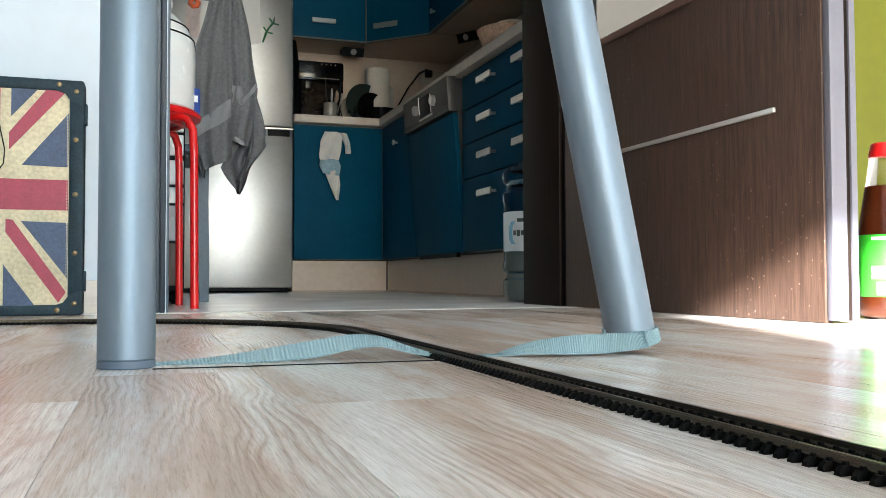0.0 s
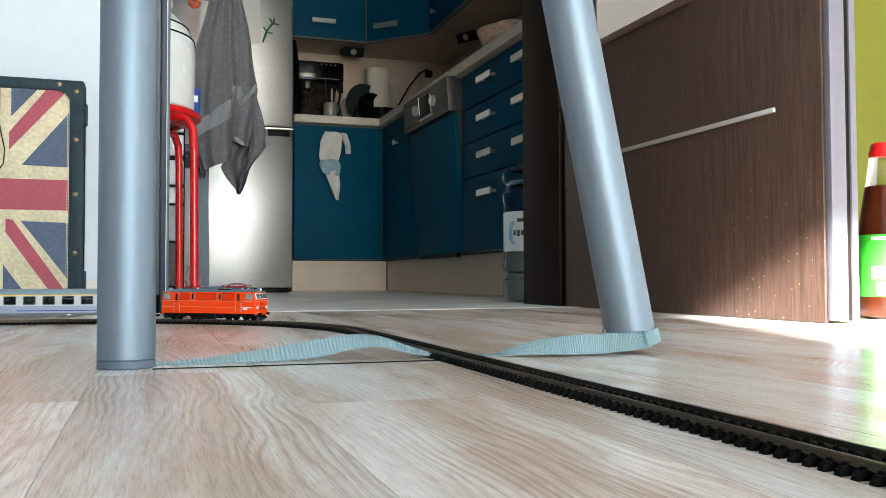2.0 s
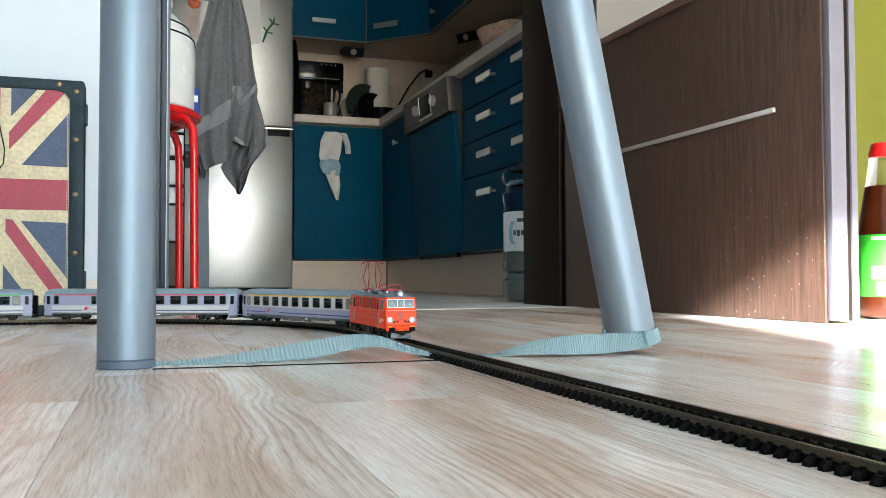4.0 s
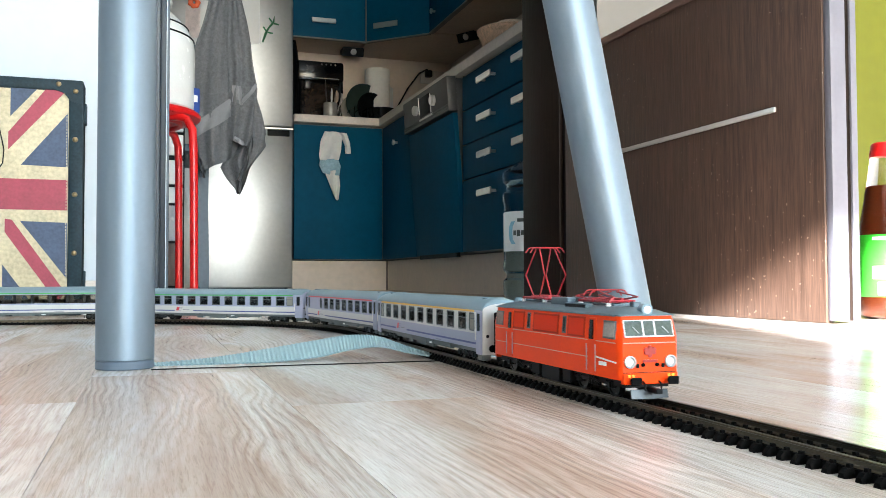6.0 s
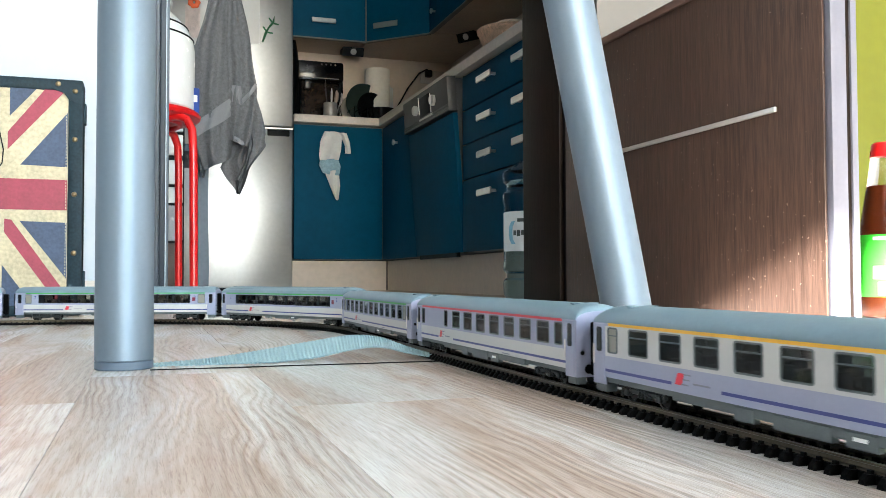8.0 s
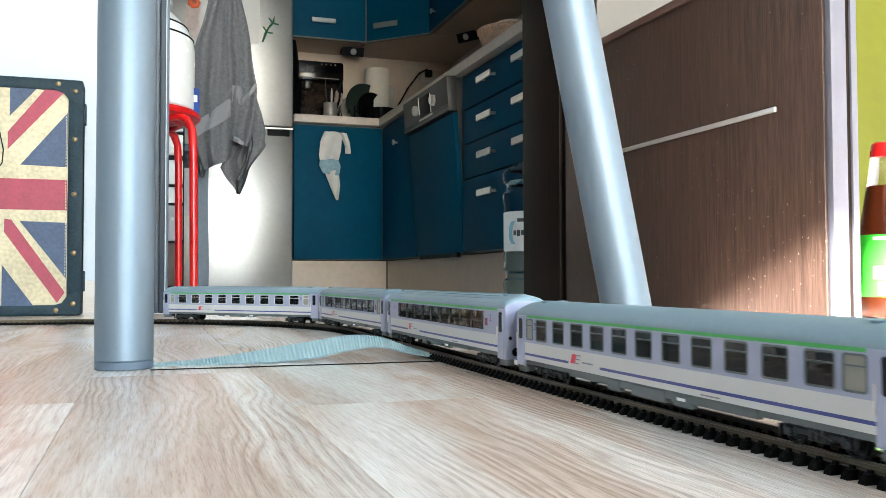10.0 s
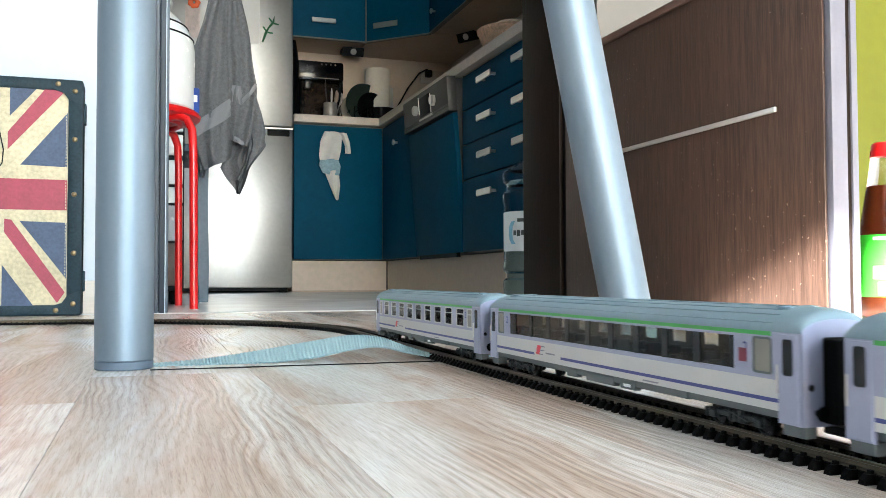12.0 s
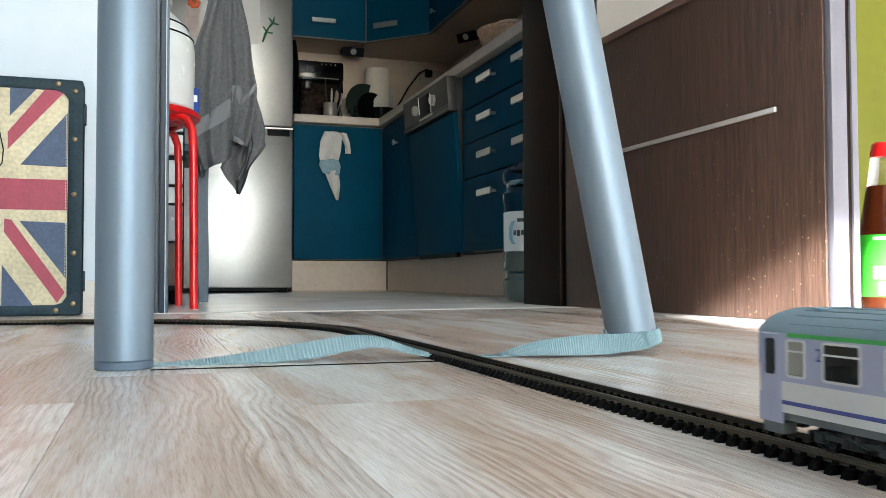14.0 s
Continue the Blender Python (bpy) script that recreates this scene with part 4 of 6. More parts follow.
# ---------------------------------------------------------------- low divider, tall cabinet, bottle
def speckled(name, color, spots, rough=0.33, stretch=(14, 14, 0.6), spec=0.5, vary=0.42):
    """Dark wood grain with small pale scratches and splashes."""
    m = mat(name, color, rough, vary=vary, scale=9, bump=0.18, stretch=stretch, fine=5, spec=spec)
    N, L = m.node_tree.nodes, m.node_tree.links
    b = N["Principled BSDF"]
    old = b.inputs["Base Color"].links[0].from_socket
    tc = N.new("ShaderNodeTexCoord")
    vo, ns, mask, mul = N.new("ShaderNodeTexVoronoi"), N.new("ShaderNodeTexNoise"), N.new("ShaderNodeMapRange"), N.new("ShaderNodeMath")
    vo.inputs["Scale"].default_value, ns.inputs["Scale"].default_value = 75.0, 6.0
    wob = N.new("ShaderNodeTexNoise")
    wob.inputs["Scale"].default_value, wob.inputs["Detail"].default_value = 70.0, 3.0
    L.new(tc.outputs["Object"], wob.inputs["Vector"])
    bend = N.new("ShaderNodeVectorMath")
    bend.operation, bend.inputs[1].default_value = "MULTIPLY_ADD", (0.022, 0.022, 0.022)
    L.new(wob.outputs["Color"], bend.inputs[0])
    L.new(tc.outputs["Object"], bend.inputs[2])
    L.new(bend.outputs[0], vo.inputs["Vector"])
    L.new(tc.outputs["Object"], ns.inputs["Vector"])
    mask.inputs["From Min"].default_value, mask.inputs["From Max"].default_value, mask.inputs["To Min"].default_value, mask.inputs["To Max"].default_value = 0.04, 0.13, 0.75, 0.0
    L.new(vo.outputs["Distance"], mask.inputs["Value"])
    thin = N.new("ShaderNodeMapRange")
    thin.inputs["From Min"].default_value, thin.inputs["From Max"].default_value = 0.46, 0.52
    L.new(ns.outputs["Fac"], thin.inputs["Value"])
    mul.operation = "MULTIPLY"
    L.new(mask.outputs[0], mul.inputs[0])
    L.new(thin.outputs[0], mul.inputs[1])
    mx = N.new("ShaderNodeMix")
    mx.data_type = "RGBA"
    L.new(mul.outputs[0], mx.inputs["Factor"])
    L.new(old, mx.inputs["A"])
    mx.inputs["B"].default_value = (*spots, 1)
    L.new(mx.outputs["Result"], b.inputs["Base Color"])
    return m


M_WENGE_WORN = speckled("scratched_wenge_wood", (0.060, 0.034, 0.0235), (0.34, 0.26, 0.20), 0.45, spec=0.28)
M_EDGE = mat("pale_grey_edge_band", (0.115, 0.112, 0.133), 0.40, vary=0.04, scale=20)


def build_divider():
    e = base("low_divider", "low scratched dark wenge board divider with a slim metal rail", "divider")
    part("front_board", B(0.945, 0.958, 1.034, 1.872, 0.0005, 0.578, r=0.0015), M_WENGE_WORN, e)
    part("edge_trim", B(0.948, 0.976, 1.020, 1.034, 0.004, 1.25, r=0.0015), M_EDGE, e, "pale grey upright edge trim")
    part("core_board", B(0.976, 0.983, 1.022, 1.872, 0.004, 0.578), M_WENGE, e)
    part("back_trim", B(0.983, 0.994, 1.018, 1.040, 0.004, 1.25, r=0.0012), M_EDGE, e, "pale grey upright edge trim")
    part("top_cap", B(0.940, 0.988, 1.034, 1.872, 0.578, 0.594, r=0.002), mat("reddish_brown_cap", (0.115, 0.062, 0.046), 0.35, vary=0.2, scale=8, stretch=(10, 1, 10)), e, "reddish brown top edge")
    part("spine", B(0.958, 0.976, 1.040, 1.866, 0.006, 0.574), M_WENGE, e)
    rail = part("rail", B(0.9345, 0.9400, 1.127, 1.80, 0.3290, 0.3375, r=0.0015), M_CHROME, e, "slim satin metal pull rail")
    for y in (1.15, 1.45, 1.75):
        part("standoff", tube(bmesh.new(), [(0.939, y, 0.3335), (0.946, y, 0.3335)], 0.003, 10), M_CHROME, rail)
    c = base("tall_cabinet", "tall dark wenge cabinet side beside the divider", "cabinet")
    part("side_panel", B(0.945, 0.965, 1.905, 2.12, 0.0, 2.1, r=0.002), M_WENGE, c)
    part("carcass", B(0.965, 1.40, 1.908, 2.117, 0.0, 2.097), M_WENGE, c)
    part("filler_strip", B(0.956, 0.99, 1.874, 1.903, 0.0, 2.09), M_BLACK, c)


build_divider()
# Warm white wall; its dimness is put into the dark base colour.
wall("wall_partition", 0.994, 1.32, 1.80, 1.903, 0.0, CEIL, m=mat("dimmed_white_wall_paint", (0.17, 0.16, 0.145), 0.75, vary=0.04, scale=4, bump=0.08))


def build_drink_bottle():
    e = base("drink_bottle", "plastic drink bottle with red cap and green label", "bottle", pose(1.145, 1.115, 0) @ Matrix.Diagonal((1, 1, 0.91, 1)))
    clear = mat("clear_bottle_plastic", (0.85, 0.80, 0.75), 0.08, trans=1.0, vary=0.02)
    part("bottle", lathe(bmesh.new(), [(0.0, 0.004), (0.030, 0.0), (0.041, 0.006), (0.0425, 0.020), (0.0425, 0.150), (0.040, 0.175), (0.034, 0.215), (0.027, 0.262), (0.024, 0.285), (0.024, 0.292), (0.0, 0.292)], 40), clear, e)
    part("drink", lathe(bmesh.new(), [(0.0, 0.006), (0.038, 0.006), (0.0405, 0.020), (0.0405, 0.150), (0.038, 0.175), (0.0325, 0.213), (0.029, 0.238), (0.0, 0.238)], 40), mat("brown_cola_drink", (0.16, 0.035, 0.012), 0.1, vary=0.1, coat=0.5), e)
    part("label", lathe(bmesh.new(), [(0.0427, 0.040), (0.0434, 0.041), (0.0434, 0.149), (0.0427, 0.150)], 40), mat("green_paper_label", (0.06, 0.55, 0.03), 0.45, vary=0.1, scale=30), e)
    bm = bmesh.new()
    for z0, z1, a0, a1 in ((0.044, 0.066, 205, 235), (0.072, 0.094, 195, 222), (0.060, 0.066, 240, 262), (0.104, 0.132, 230, 262), (0.140, 0.146, 195, 262), (0.075, 0.099, 236, 258)):
        ring_loft(bm, [[(r * math.cos(radians(a0 + (a1 - a0) * k / 5)), r * math.sin(radians(a0 + (a1 - a0) * k / 5)), z) for k in range(6)] for r, z in ((0.0436, z0), (0.0438, z0 + 0.0005), (0.0438, z1 - 0.0005), (0.0436, z1))], closed=False)
    part("label_print", bm, M_CHALK, e)
    part("cap", lathe(bmesh.new(), [(0.0, 0.316), (0.019, 0.316), (0.0215, 0.313), (0.024, 0.298), (0.025, 0.290), (0.0, 0.288)], 36), M_RED, e)


build_drink_bottle()

# ---------------------------------------------------------------- wall with the trunk
M_NAVY_LEATHER = mat("dark_blue_leather", (0.014, 0.030, 0.040), 0.55, vary=0.35, scale=25, bump=0.15, spec=0.22)
M_CANVAS = mat("aged_cream_canvas", (0.58, 0.50, 0.33), 0.6, vary=0.24, scale=18, bump=0.1)
M_FLAG_RED = mat("aged_crimson_print", (0.34, 0.045, 0.075), 0.55, vary=0.16, scale=22, bump=0.08)
M_FLAG_BLUE = mat("aged_navy_print", (0.050, 0.075, 0.135), 0.55, vary=0.25, scale=22, bump=0.08)
M_BRASS = mat("aged_brass", (0.30, 0.22, 0.12), 0.35, metal=1.0, vary=0.2, scale=100)


def prism(pts, y0, y1):
    """A flat piece with the outline pts (x, z) between two depths."""
    return ring_loft(bmesh.new(), [[(x, y0, z) for x, z in pts], [(x, y1, z) for x, z in pts]])


def build_trunk():
    e = base("travel_trunk", "old travel trunk with a faded flag front and dark leather edges", "trunk", pose(-0.292, 1.80, 0))
    W, H = 0.174, 0.450
    part("body", B(-W, W, 0.004, 0.052, 0.004, H - 0.002, r=0.006), M_NAVY_LEATHER, e)
    front = part("front_panel", B(-W + 0.006, W - 0.006, 0.0, 0.006, 0.008, H - 0.008, r=0.001), M_CANVAS, e)
    y0, y1 = -0.0012, 0.0004
    part("flag_bar", B(-0.147, 0.147, y0, y1, 0.1995, 0.2575), M_FLAG_RED, front)
    part("flag_bar", B(-0.0285, 0.0285, y0 - 0.0002, y1, 0.020, 0.432), M_FLAG_RED, front)
    quads = [([(0.047, 0.438), (0.100, 0.438), (0.047, 0.375)], M_FLAG_BLUE, "flag_field"), ([(0.044, 0.345), (0.044, 0.312), (0.140, 0.425), (0.114, 0.438)], M_FLAG_RED, "flag_diagonal"),
             ([(0.147, 0.386), (0.147, 0.282), (0.066, 0.284)], M_FLAG_BLUE, "flag_field"), ([(0.066, 0.178), (0.147, 0.176), (0.147, 0.070)], M_FLAG_BLUE, "flag_field"),
             ([(0.040, 0.182), (0.052, 0.180), (0.145, 0.044), (0.132, 0.024), (0.040, 0.157)], M_FLAG_RED, "flag_diagonal"), ([(0.037, 0.096), (0.096, 0.012), (0.037, 0.012)], M_FLAG_BLUE, "flag_field")]
    for pts, m, nm in quads:
        for sx in (1, -1):
            part(nm, prism([(sx * x, z) for x, z in pts], y0, y1), m, front)
    for a in ((-W, W, H - 0.022, H), (-W, W, 0.0, 0.020), (W - 0.026, W, 0.018, H - 0.020), (-W, -W + 0.026, 0.018, H - 0.020)):
        part("edge_strip", B(a[0], a[1], -0.004, 0.054, a[2], a[3], r=0.004), M_NAVY_LEATHER, e)
    for sx in (1, -1):
        for z, up in ((H - 0.020, -1), (0.018, 1)):
            part("corner_patch", prism([(sx * (W - 0.002), z - up * 0.016), (sx * (W - 0.002), z + up * 0.030), (sx * (W - 0.024), z + up * 0.020), (sx * (W - 0.034), z + up * 0.006), (sx * (W - 0.050), z + up * 0.001), (sx * (W - 0.050), z - up * 0.016)], -0.0048, 0.0), M_NAVY_LEATHER, e)
        for z in (0.022, 0.118, 0.230, 0.335, 0.428):
            part("stud", lathe(bmesh.new(), [(0.0052, 0.0), (0.0046, 0.0022), (0.002, 0.0036), (0.0, 0.0038)], 16, m=Matrix.Translation((sx * (W - 0.014), -0.0040, z)) @ Matrix.Rotation(math.pi / 2, 4, "X")), M_BRASS, e)
        for x, z in ((0.022, H - 0.010), (0.130, H - 0.010), (0.022, 0.010), (0.130, 0.010)):
            part("stud", lathe(bmesh.new(), [(0.0052, 0.0), (0.0046, 0.0022), (0.002, 0.0036), (0.0, 0.0038)], 16, m=Matrix.Translation((sx * x, -0.0040, z)) @ Matrix.Rotation(math.pi / 2, 4, "X")), M_BRASS, e)
        stitch = bmesh.new()
        for i in range(66):
            box(stitch, sx * (W - 0.0290) - 0.0006, sx * (W - 0.0290) + 0.0006, -0.0016, 0.0, 0.028 + i * 0.006, 0.0318 + i * 0.006)
        tagged(part("stitching", stitch, M_CANVAS, e, smooth=False), kind="stuff")
        for z in (0.065, 0.39):
            part("hinge", B(sx * W - 0.003, sx * W + 0.004, 0.020, 0.044, z - 0.02, z + 0.02, r=0.001), M_NAVY_LEATHER, e)
    part("cord", tube(bmesh.new(), [(0.024, -0.004, 0.385), (0.030, -0.008, 0.350), (0.038, -0.008, 0.310), (0.036, -0.008, 0.285), (0.022, -0.006, 0.262)], 0.0011, 8), M_BLACK, e)
    b2 = base("baseboard", "pale beige skirting board along the wall", "baseboard", kind="structure")
    part("board", B(ROOM_X0, 0.014, 1.8530, 1.862, 0.0, 0.066, r=0.002), mat("beige_skirting", (0.62, 0.54, 0.47), 0.45, vary=0.08, scale=6, stretch=(1, 8, 8)), b2)
    d = tagged(base("door_frame", "slate blue metal edge profile at the wall end", "door frame"), kind="structure")
    slate = mat("slate_blue_metal", (0.020, 0.028, 0.040), 0.5, vary=0.08)
    part("profile", B(0.012, 0.022, 1.850, 1.985, 0.0, CEIL - 0.01, r=0.002), mat("dark_grey_profile", (0.06, 0.07, 0.085), 0.5, vary=0.05), d)
    part("profile", B(0.0225, 0.034, 1.852, 1.985, 0.0, CEIL - 0.01, r=0.002), slate, d)
    part("profile", B(0.0345, 0.041, 1.866, 1.985, 0.0, CEIL - 0.01, r=0.0015), mat("dull_grey_profile", (0.09, 0.11, 0.13), 0.5, vary=0.05), d)


build_trunk()


# ---------------------------------------------------------------- stool corner
def build_stool_corner():
    e = base("red_stool", "red enamelled tubular metal stool with round seat", "stool", pose(-0.045, 2.215, 0))
    part("seat", lathe(bmesh.new(), [(0.0, 0.452), (0.158, 0.452), (0.166, 0.456), (0.168, 0.463), (0.163, 0.470), (0.148, 0.4715), (0.0, 0.4715)], 48), M_RED, e)
    for an in (-41, 51, 139, 231):
        c, sn = math.cos(radians(an)), math.sin(radians(an))
        pts = [(c * 0.196, sn * 0.196, 0.0), (c * 0.192, sn * 0.192, 0.36), (c * 0.188, sn * 0.188, 0.415), (c * 0.172, sn * 0.172, 0.441), (c * 0.146, sn * 0.146, 0.449), (c * 0.09, sn * 0.09, 0.449)]
        part("leg", tube(bmesh.new(), pts, 0.0095, 14), M_RED, e)
    part("ring", tube(bmesh.new(), [(0.120 * math.cos(radians(k * 15)), 0.120 * math.sin(radians(k * 15)), 0.444) for k in range(25)], 0.006, 10), M_RED, e)
    c = base("enamel_canister", "white enamel canister with thin black rings on the stool", "canister", pose(-0.045, 2.215, 0.4715) @ Matrix.Diagonal((1.11, 1.11, 1, 1)))
    part("body", lathe(bmesh.new(), [(0.0, 0.0), (0.132, 0.0), (0.138, 0.006), (0.138, 0.150), (0.134, 0.176), (0.122, 0.204), (0.100, 0.232), (0.084, 0.244), (0.081, 0.262), (0.0, 0.262)], 56), M_CAN, c)
    for r, z in ((0.1345, 0.176), (0.1225, 0.204)):
        part("black_ring", tube(bmesh.new(), [(r * math.cos(radians(k * 7.5)), r * math.sin(radians(k * 7.5)), z) for k in range(49)], 0.0022, 6), M_BLACK, c)
    part("lid", lathe(bmesh.new(), [(0.0, 0.262), (0.088, 0.262), (0.090, 0.270), (0.070, 0.290), (0.02, 0.300), (0.0, 0.300)], 48), M_CAN, c)
    p = base("blue_box", "small blue printed carton beside the canister", "carton", pose(0.100, 2.20, 0.4715, 0, 0, 20))
    part("carton", B(-0.012, 0.012, -0.02, 0.02, 0.0, 0.060, r=0.001), mat("blue_carton", (0.015, 0.05, 0.25), 0.4, vary=0.1), p)
    part("print", B(-0.006, 0.006, -0.0206, -0.0199, 0.026, 0.042), M_CHALK, p, smooth=False)
    t = base("drawer_trolley", "white drawer trolley with black gaps behind the stool", "trolley", pose(-0.06, 2.62, 0))
    part("frame", B(-0.19, 0.155, -0.14, 0.16, 0.035, 0.54, r=0.004), M_BLACK, t)
    for z0, z1, m in ((0.05, 0.165, mat("brown_drawer", (0.13, 0.08, 0.06), 0.5)), (0.172, 0.268, mat("grey_drawer", (0.45, 0.46, 0.48), 0.5)), (0.275, 0.318, M_CAN), (0.326, 0.392, M_CAN), (0.405, 0.462, M_CAN), (0.47, 0.53, M_CAN)):
        part("drawer_front", B(-0.186, 0.151, -0.150, -0.138, z0, z1, r=0.003), m, t)
    for sx in (-0.17, 0.13):
        for sy in (-0.11, 0.13):
            part("castor", tube(bmesh.new(), [(sx - 0.008, sy, 0.019), (sx + 0.008, sy, 0.019)], 0.019, 16), M_RUBBER, t)
    # slate chair with the towel over it
    slate = mat("slate_blue_paint", (0.075, 0.105, 0.135), 0.5, vary=0.12, scale=12, bump=0.05)
    ch = base("wooden_chair", "slate blue painted wooden chair carrying a towel", "chair", pose(0.06, 2.66, 0))
    for x in (0.098, -0.30):
        rings = [[(x + dx - lean, dy, z) for dx, dy in ((-w, -0.012), (w, -0.012), (w, 0.012), (-w, 0.012))] for z, w, lean in ((0.0, 0.0125, 0.0), (0.10, 0.0165, 0.002), (0.30, 0.0185, 0.008), (0.46, 0.019, 0.006), (0.98, 0.014, -0.05))]
        part("back_leg", ring_loft(bmesh.new(), rings), slate, ch)
        part("front_leg", ring_loft(bmesh.new(), [[(x + dx * 1.0, 0.36 + dy, z) for dx, dy in ((-w, -0.012), (w, -0.012), (w, 0.012), (-w, 0.012))] for z, w in ((0.0, 0.011), (0.44, 0.016))]), slate, ch)
    part("seat", B(-0.31, 0.11, -0.02, 0.38, 0.44, 0.465, r=0.008), slate, ch)
    for z in (0.70, 0.90):
        part("back_rail", B(-0.27, 0.12, -0.010, 0.010, z, z + 0.06, r=0.004), slate, ch)


build_stool_corner()


def build_towel():
    """A folded terry towel hanging in a long uneven drape with a pointed lower corner."""
    m = mat("grey_terry_cloth", (0.125, 0.125, 0.13), 0.95, vary=0.28, scale=120, bump=0.8, fine=4)
    band = mat("grey_flat_woven_band", (0.20, 0.20, 0.21), 0.8, vary=0.1, scale=300, bump=0.2)
    e = base("grey_towel", "dark grey terry towel hanging in loose folds", "towel", pose(0.0, 2.56, 0.0))

    def sheet(name, left, right, y0, wave, mat_, parent, n=26, rows=34, thick=0.006, ph=0.0):
        """left, right: edges as (z, x) pairs from top to bottom."""
        def at(edge, f):
            u = f * (len(edge) - 1)
            k = min(int(u), len(edge) - 2)
            g = u - k
            return edge[k][0] * (1 - g) + edge[k + 1][0] * g, edge[k][1] * (1 - g) + edge[k + 1][1] * g
        bm = bmesh.new()
        grid = []
        for sgn in (1, -1):
            lay = []
            for r in range(rows + 1):
                f = r / rows
                (zl, xl), (zr, xr) = at(left, f), at(right, f)
                row = []
                for c in range(n + 1):
                    g = c / n
                    fold = wave * (math.sin(g * 9.0 + ph + f * 1.3) * (0.35 + f) + 0.4 * math.sin(g * 19 + f * 4 + ph * 2))
                    x = xl * (1 - g) + xr * g + 0.002 * math.sin(f * 17 + g * 5)
                    z = zl * (1 - g) + zr * g
                    nz = noise.noise(Vector((x * 18, z * 14, ph))) * 0.006
                    row.append(bm.verts.new((x, y0 + fold + nz - sgn * thick / 2, z)))
                lay.append(row)
            grid.append(lay)
        for s_, lay in enumerate(grid):
            for r in range(rows):
                for c in range(n):
                    q = (lay[r][c], lay[r][c + 1], lay[r + 1][c + 1], lay[r + 1][c])
                    bm.faces.new(q if s_ else q[::-1])
        a, b_ = grid
        edge = [(0, c) for c in range(n)] + [(r, n) for r in range(rows)] + [(rows, c) for c in range(n, 0, -1)] + [(r, 0) for r in range(rows, 0, -1)]
        for (r0, c0), (r1, c1) in zip(edge, edge[1:] + edge[:1]):
            bm.faces.new((a[r0][c0], a[r1][c1], b_[r1][c1], b_[r0][c0]))
        return part(name, bm, mat_, parent)

    # long left panel, right panel, pointed tail behind, inner fold, loose corner
    sheet("drape", [(0.8683, 0.1606), (0.7272, 0.1239), (0.6012, 0.1209), (0.4329, 0.1303), (0.3795, 0.1543)], [(0.8742, 0.2181), (0.7356, 0.2214), (0.6084, 0.2235), (0.487, 0.2255), (0.4143, 0.225)], 0.0, 0.007, m, e)
    sheet("drape", [(0.8733, 0.2095), (0.7349, 0.2128), (0.6245, 0.2169), (0.5418, 0.2197), (0.4676, 0.2224)], [(0.878, 0.2542), (0.7406, 0.2797), (0.6191, 0.297), (0.5238, 0.2895), (0.4479, 0.2721)], -0.004, 0.006, m, e, ph=1.7)
    sheet("drape", [(0.6438, 0.2533), (0.4876, 0.2357), (0.3922, 0.1975), (0.3398, 0.2342), (0.3161, 0.2494)], [(0.6247, 0.298), (0.4982, 0.329), (0.459, 0.3265), (0.3902, 0.2823), (0.3141, 0.2537)], 0.034, 0.011, m, e, ph=0.6)
    sheet("fold", [(0.5779, 0.2646), (0.495, 0.2717), (0.4565, 0.2774), (0.4004, 0.2606), (0.3555, 0.2421)], [(0.5797, 0.2929), (0.5071, 0.2879), (0.4653, 0.2872), (0.401, 0.2757), (0.3505, 0.2556)], 0.006, 0.006, m, e, rows=18, n=12, ph=0.8)
    sheet("fold", [(0.4382, 0.1287), (0.4005, 0.1353), (0.3602, 0.1482)], [(0.3961, 0.1605), (0.3796, 0.1575), (0.3576, 0.1524)], 0.022, 0.004, m, e, rows=10, n=8, ph=2.2)
    sheet("hem_band", [(0.5143, 0.1259), (0.4926, 0.1271), (0.4698, 0.1294)], [(0.5862, 0.2231), (0.5614, 0.2233), (0.5355, 0.224)], -0.0075, 0.004, band, e, rows=6)
    sheet("hem_band", [(0.6241, 0.2271), (0.6003, 0.2273), (0.5766, 0.2275)], [(0.6226, 0.2524), (0.5966, 0.2537), (0.5684, 0.255)], -0.0125, 0.002, band, e, rows=4, n=10)
    sheet("hem_band", [(0.5884, 0.2559), (0.5685, 0.256)], [(0.6357, 0.2957), (0.6235, 0.2969)], -0.0125, 0.002, band, e, rows=4, n=10)
    sheet("hem_band", [(0.4805, 0.2282), (0.4662, 0.2283)], [(0.464, 0.2601), (0.4469, 0.2629)], -0.0125, 0.003, band, e, rows=4, n=10)


build_towel()

# ---------------------------------------------------------------- kitchen
M_UNDER = mat("brown_cabinet_underside", (0.52, 0.40, 0.31), 0.55, vary=0.1, scale=10)
M_CARCASS = mat("grey_carcass_board", (0.20, 0.18, 0.16), 0.5, vary=0.08)
FRONT_Y, FRONT_X = 4.39, 1.158


def bar_handle(parent, m, w=0.13, h=0.022):
    """A flat bar pull on two stubs; local x along the bar, -y outward."""
    bm = bmesh.new()
    box(bm, -w / 2, w / 2, -0.030, -0.023, -h / 2, h / 2, r=0.002, seg=1, m=m)
    for x in (-w * 0.36, w * 0.36):
        box(bm, x - 0.005, x + 0.005, -0.024, 0.0, -0.005, 0.005, m=m)
    return part("handle", bm, M_CHROME, parent, "satin metal bar handle")


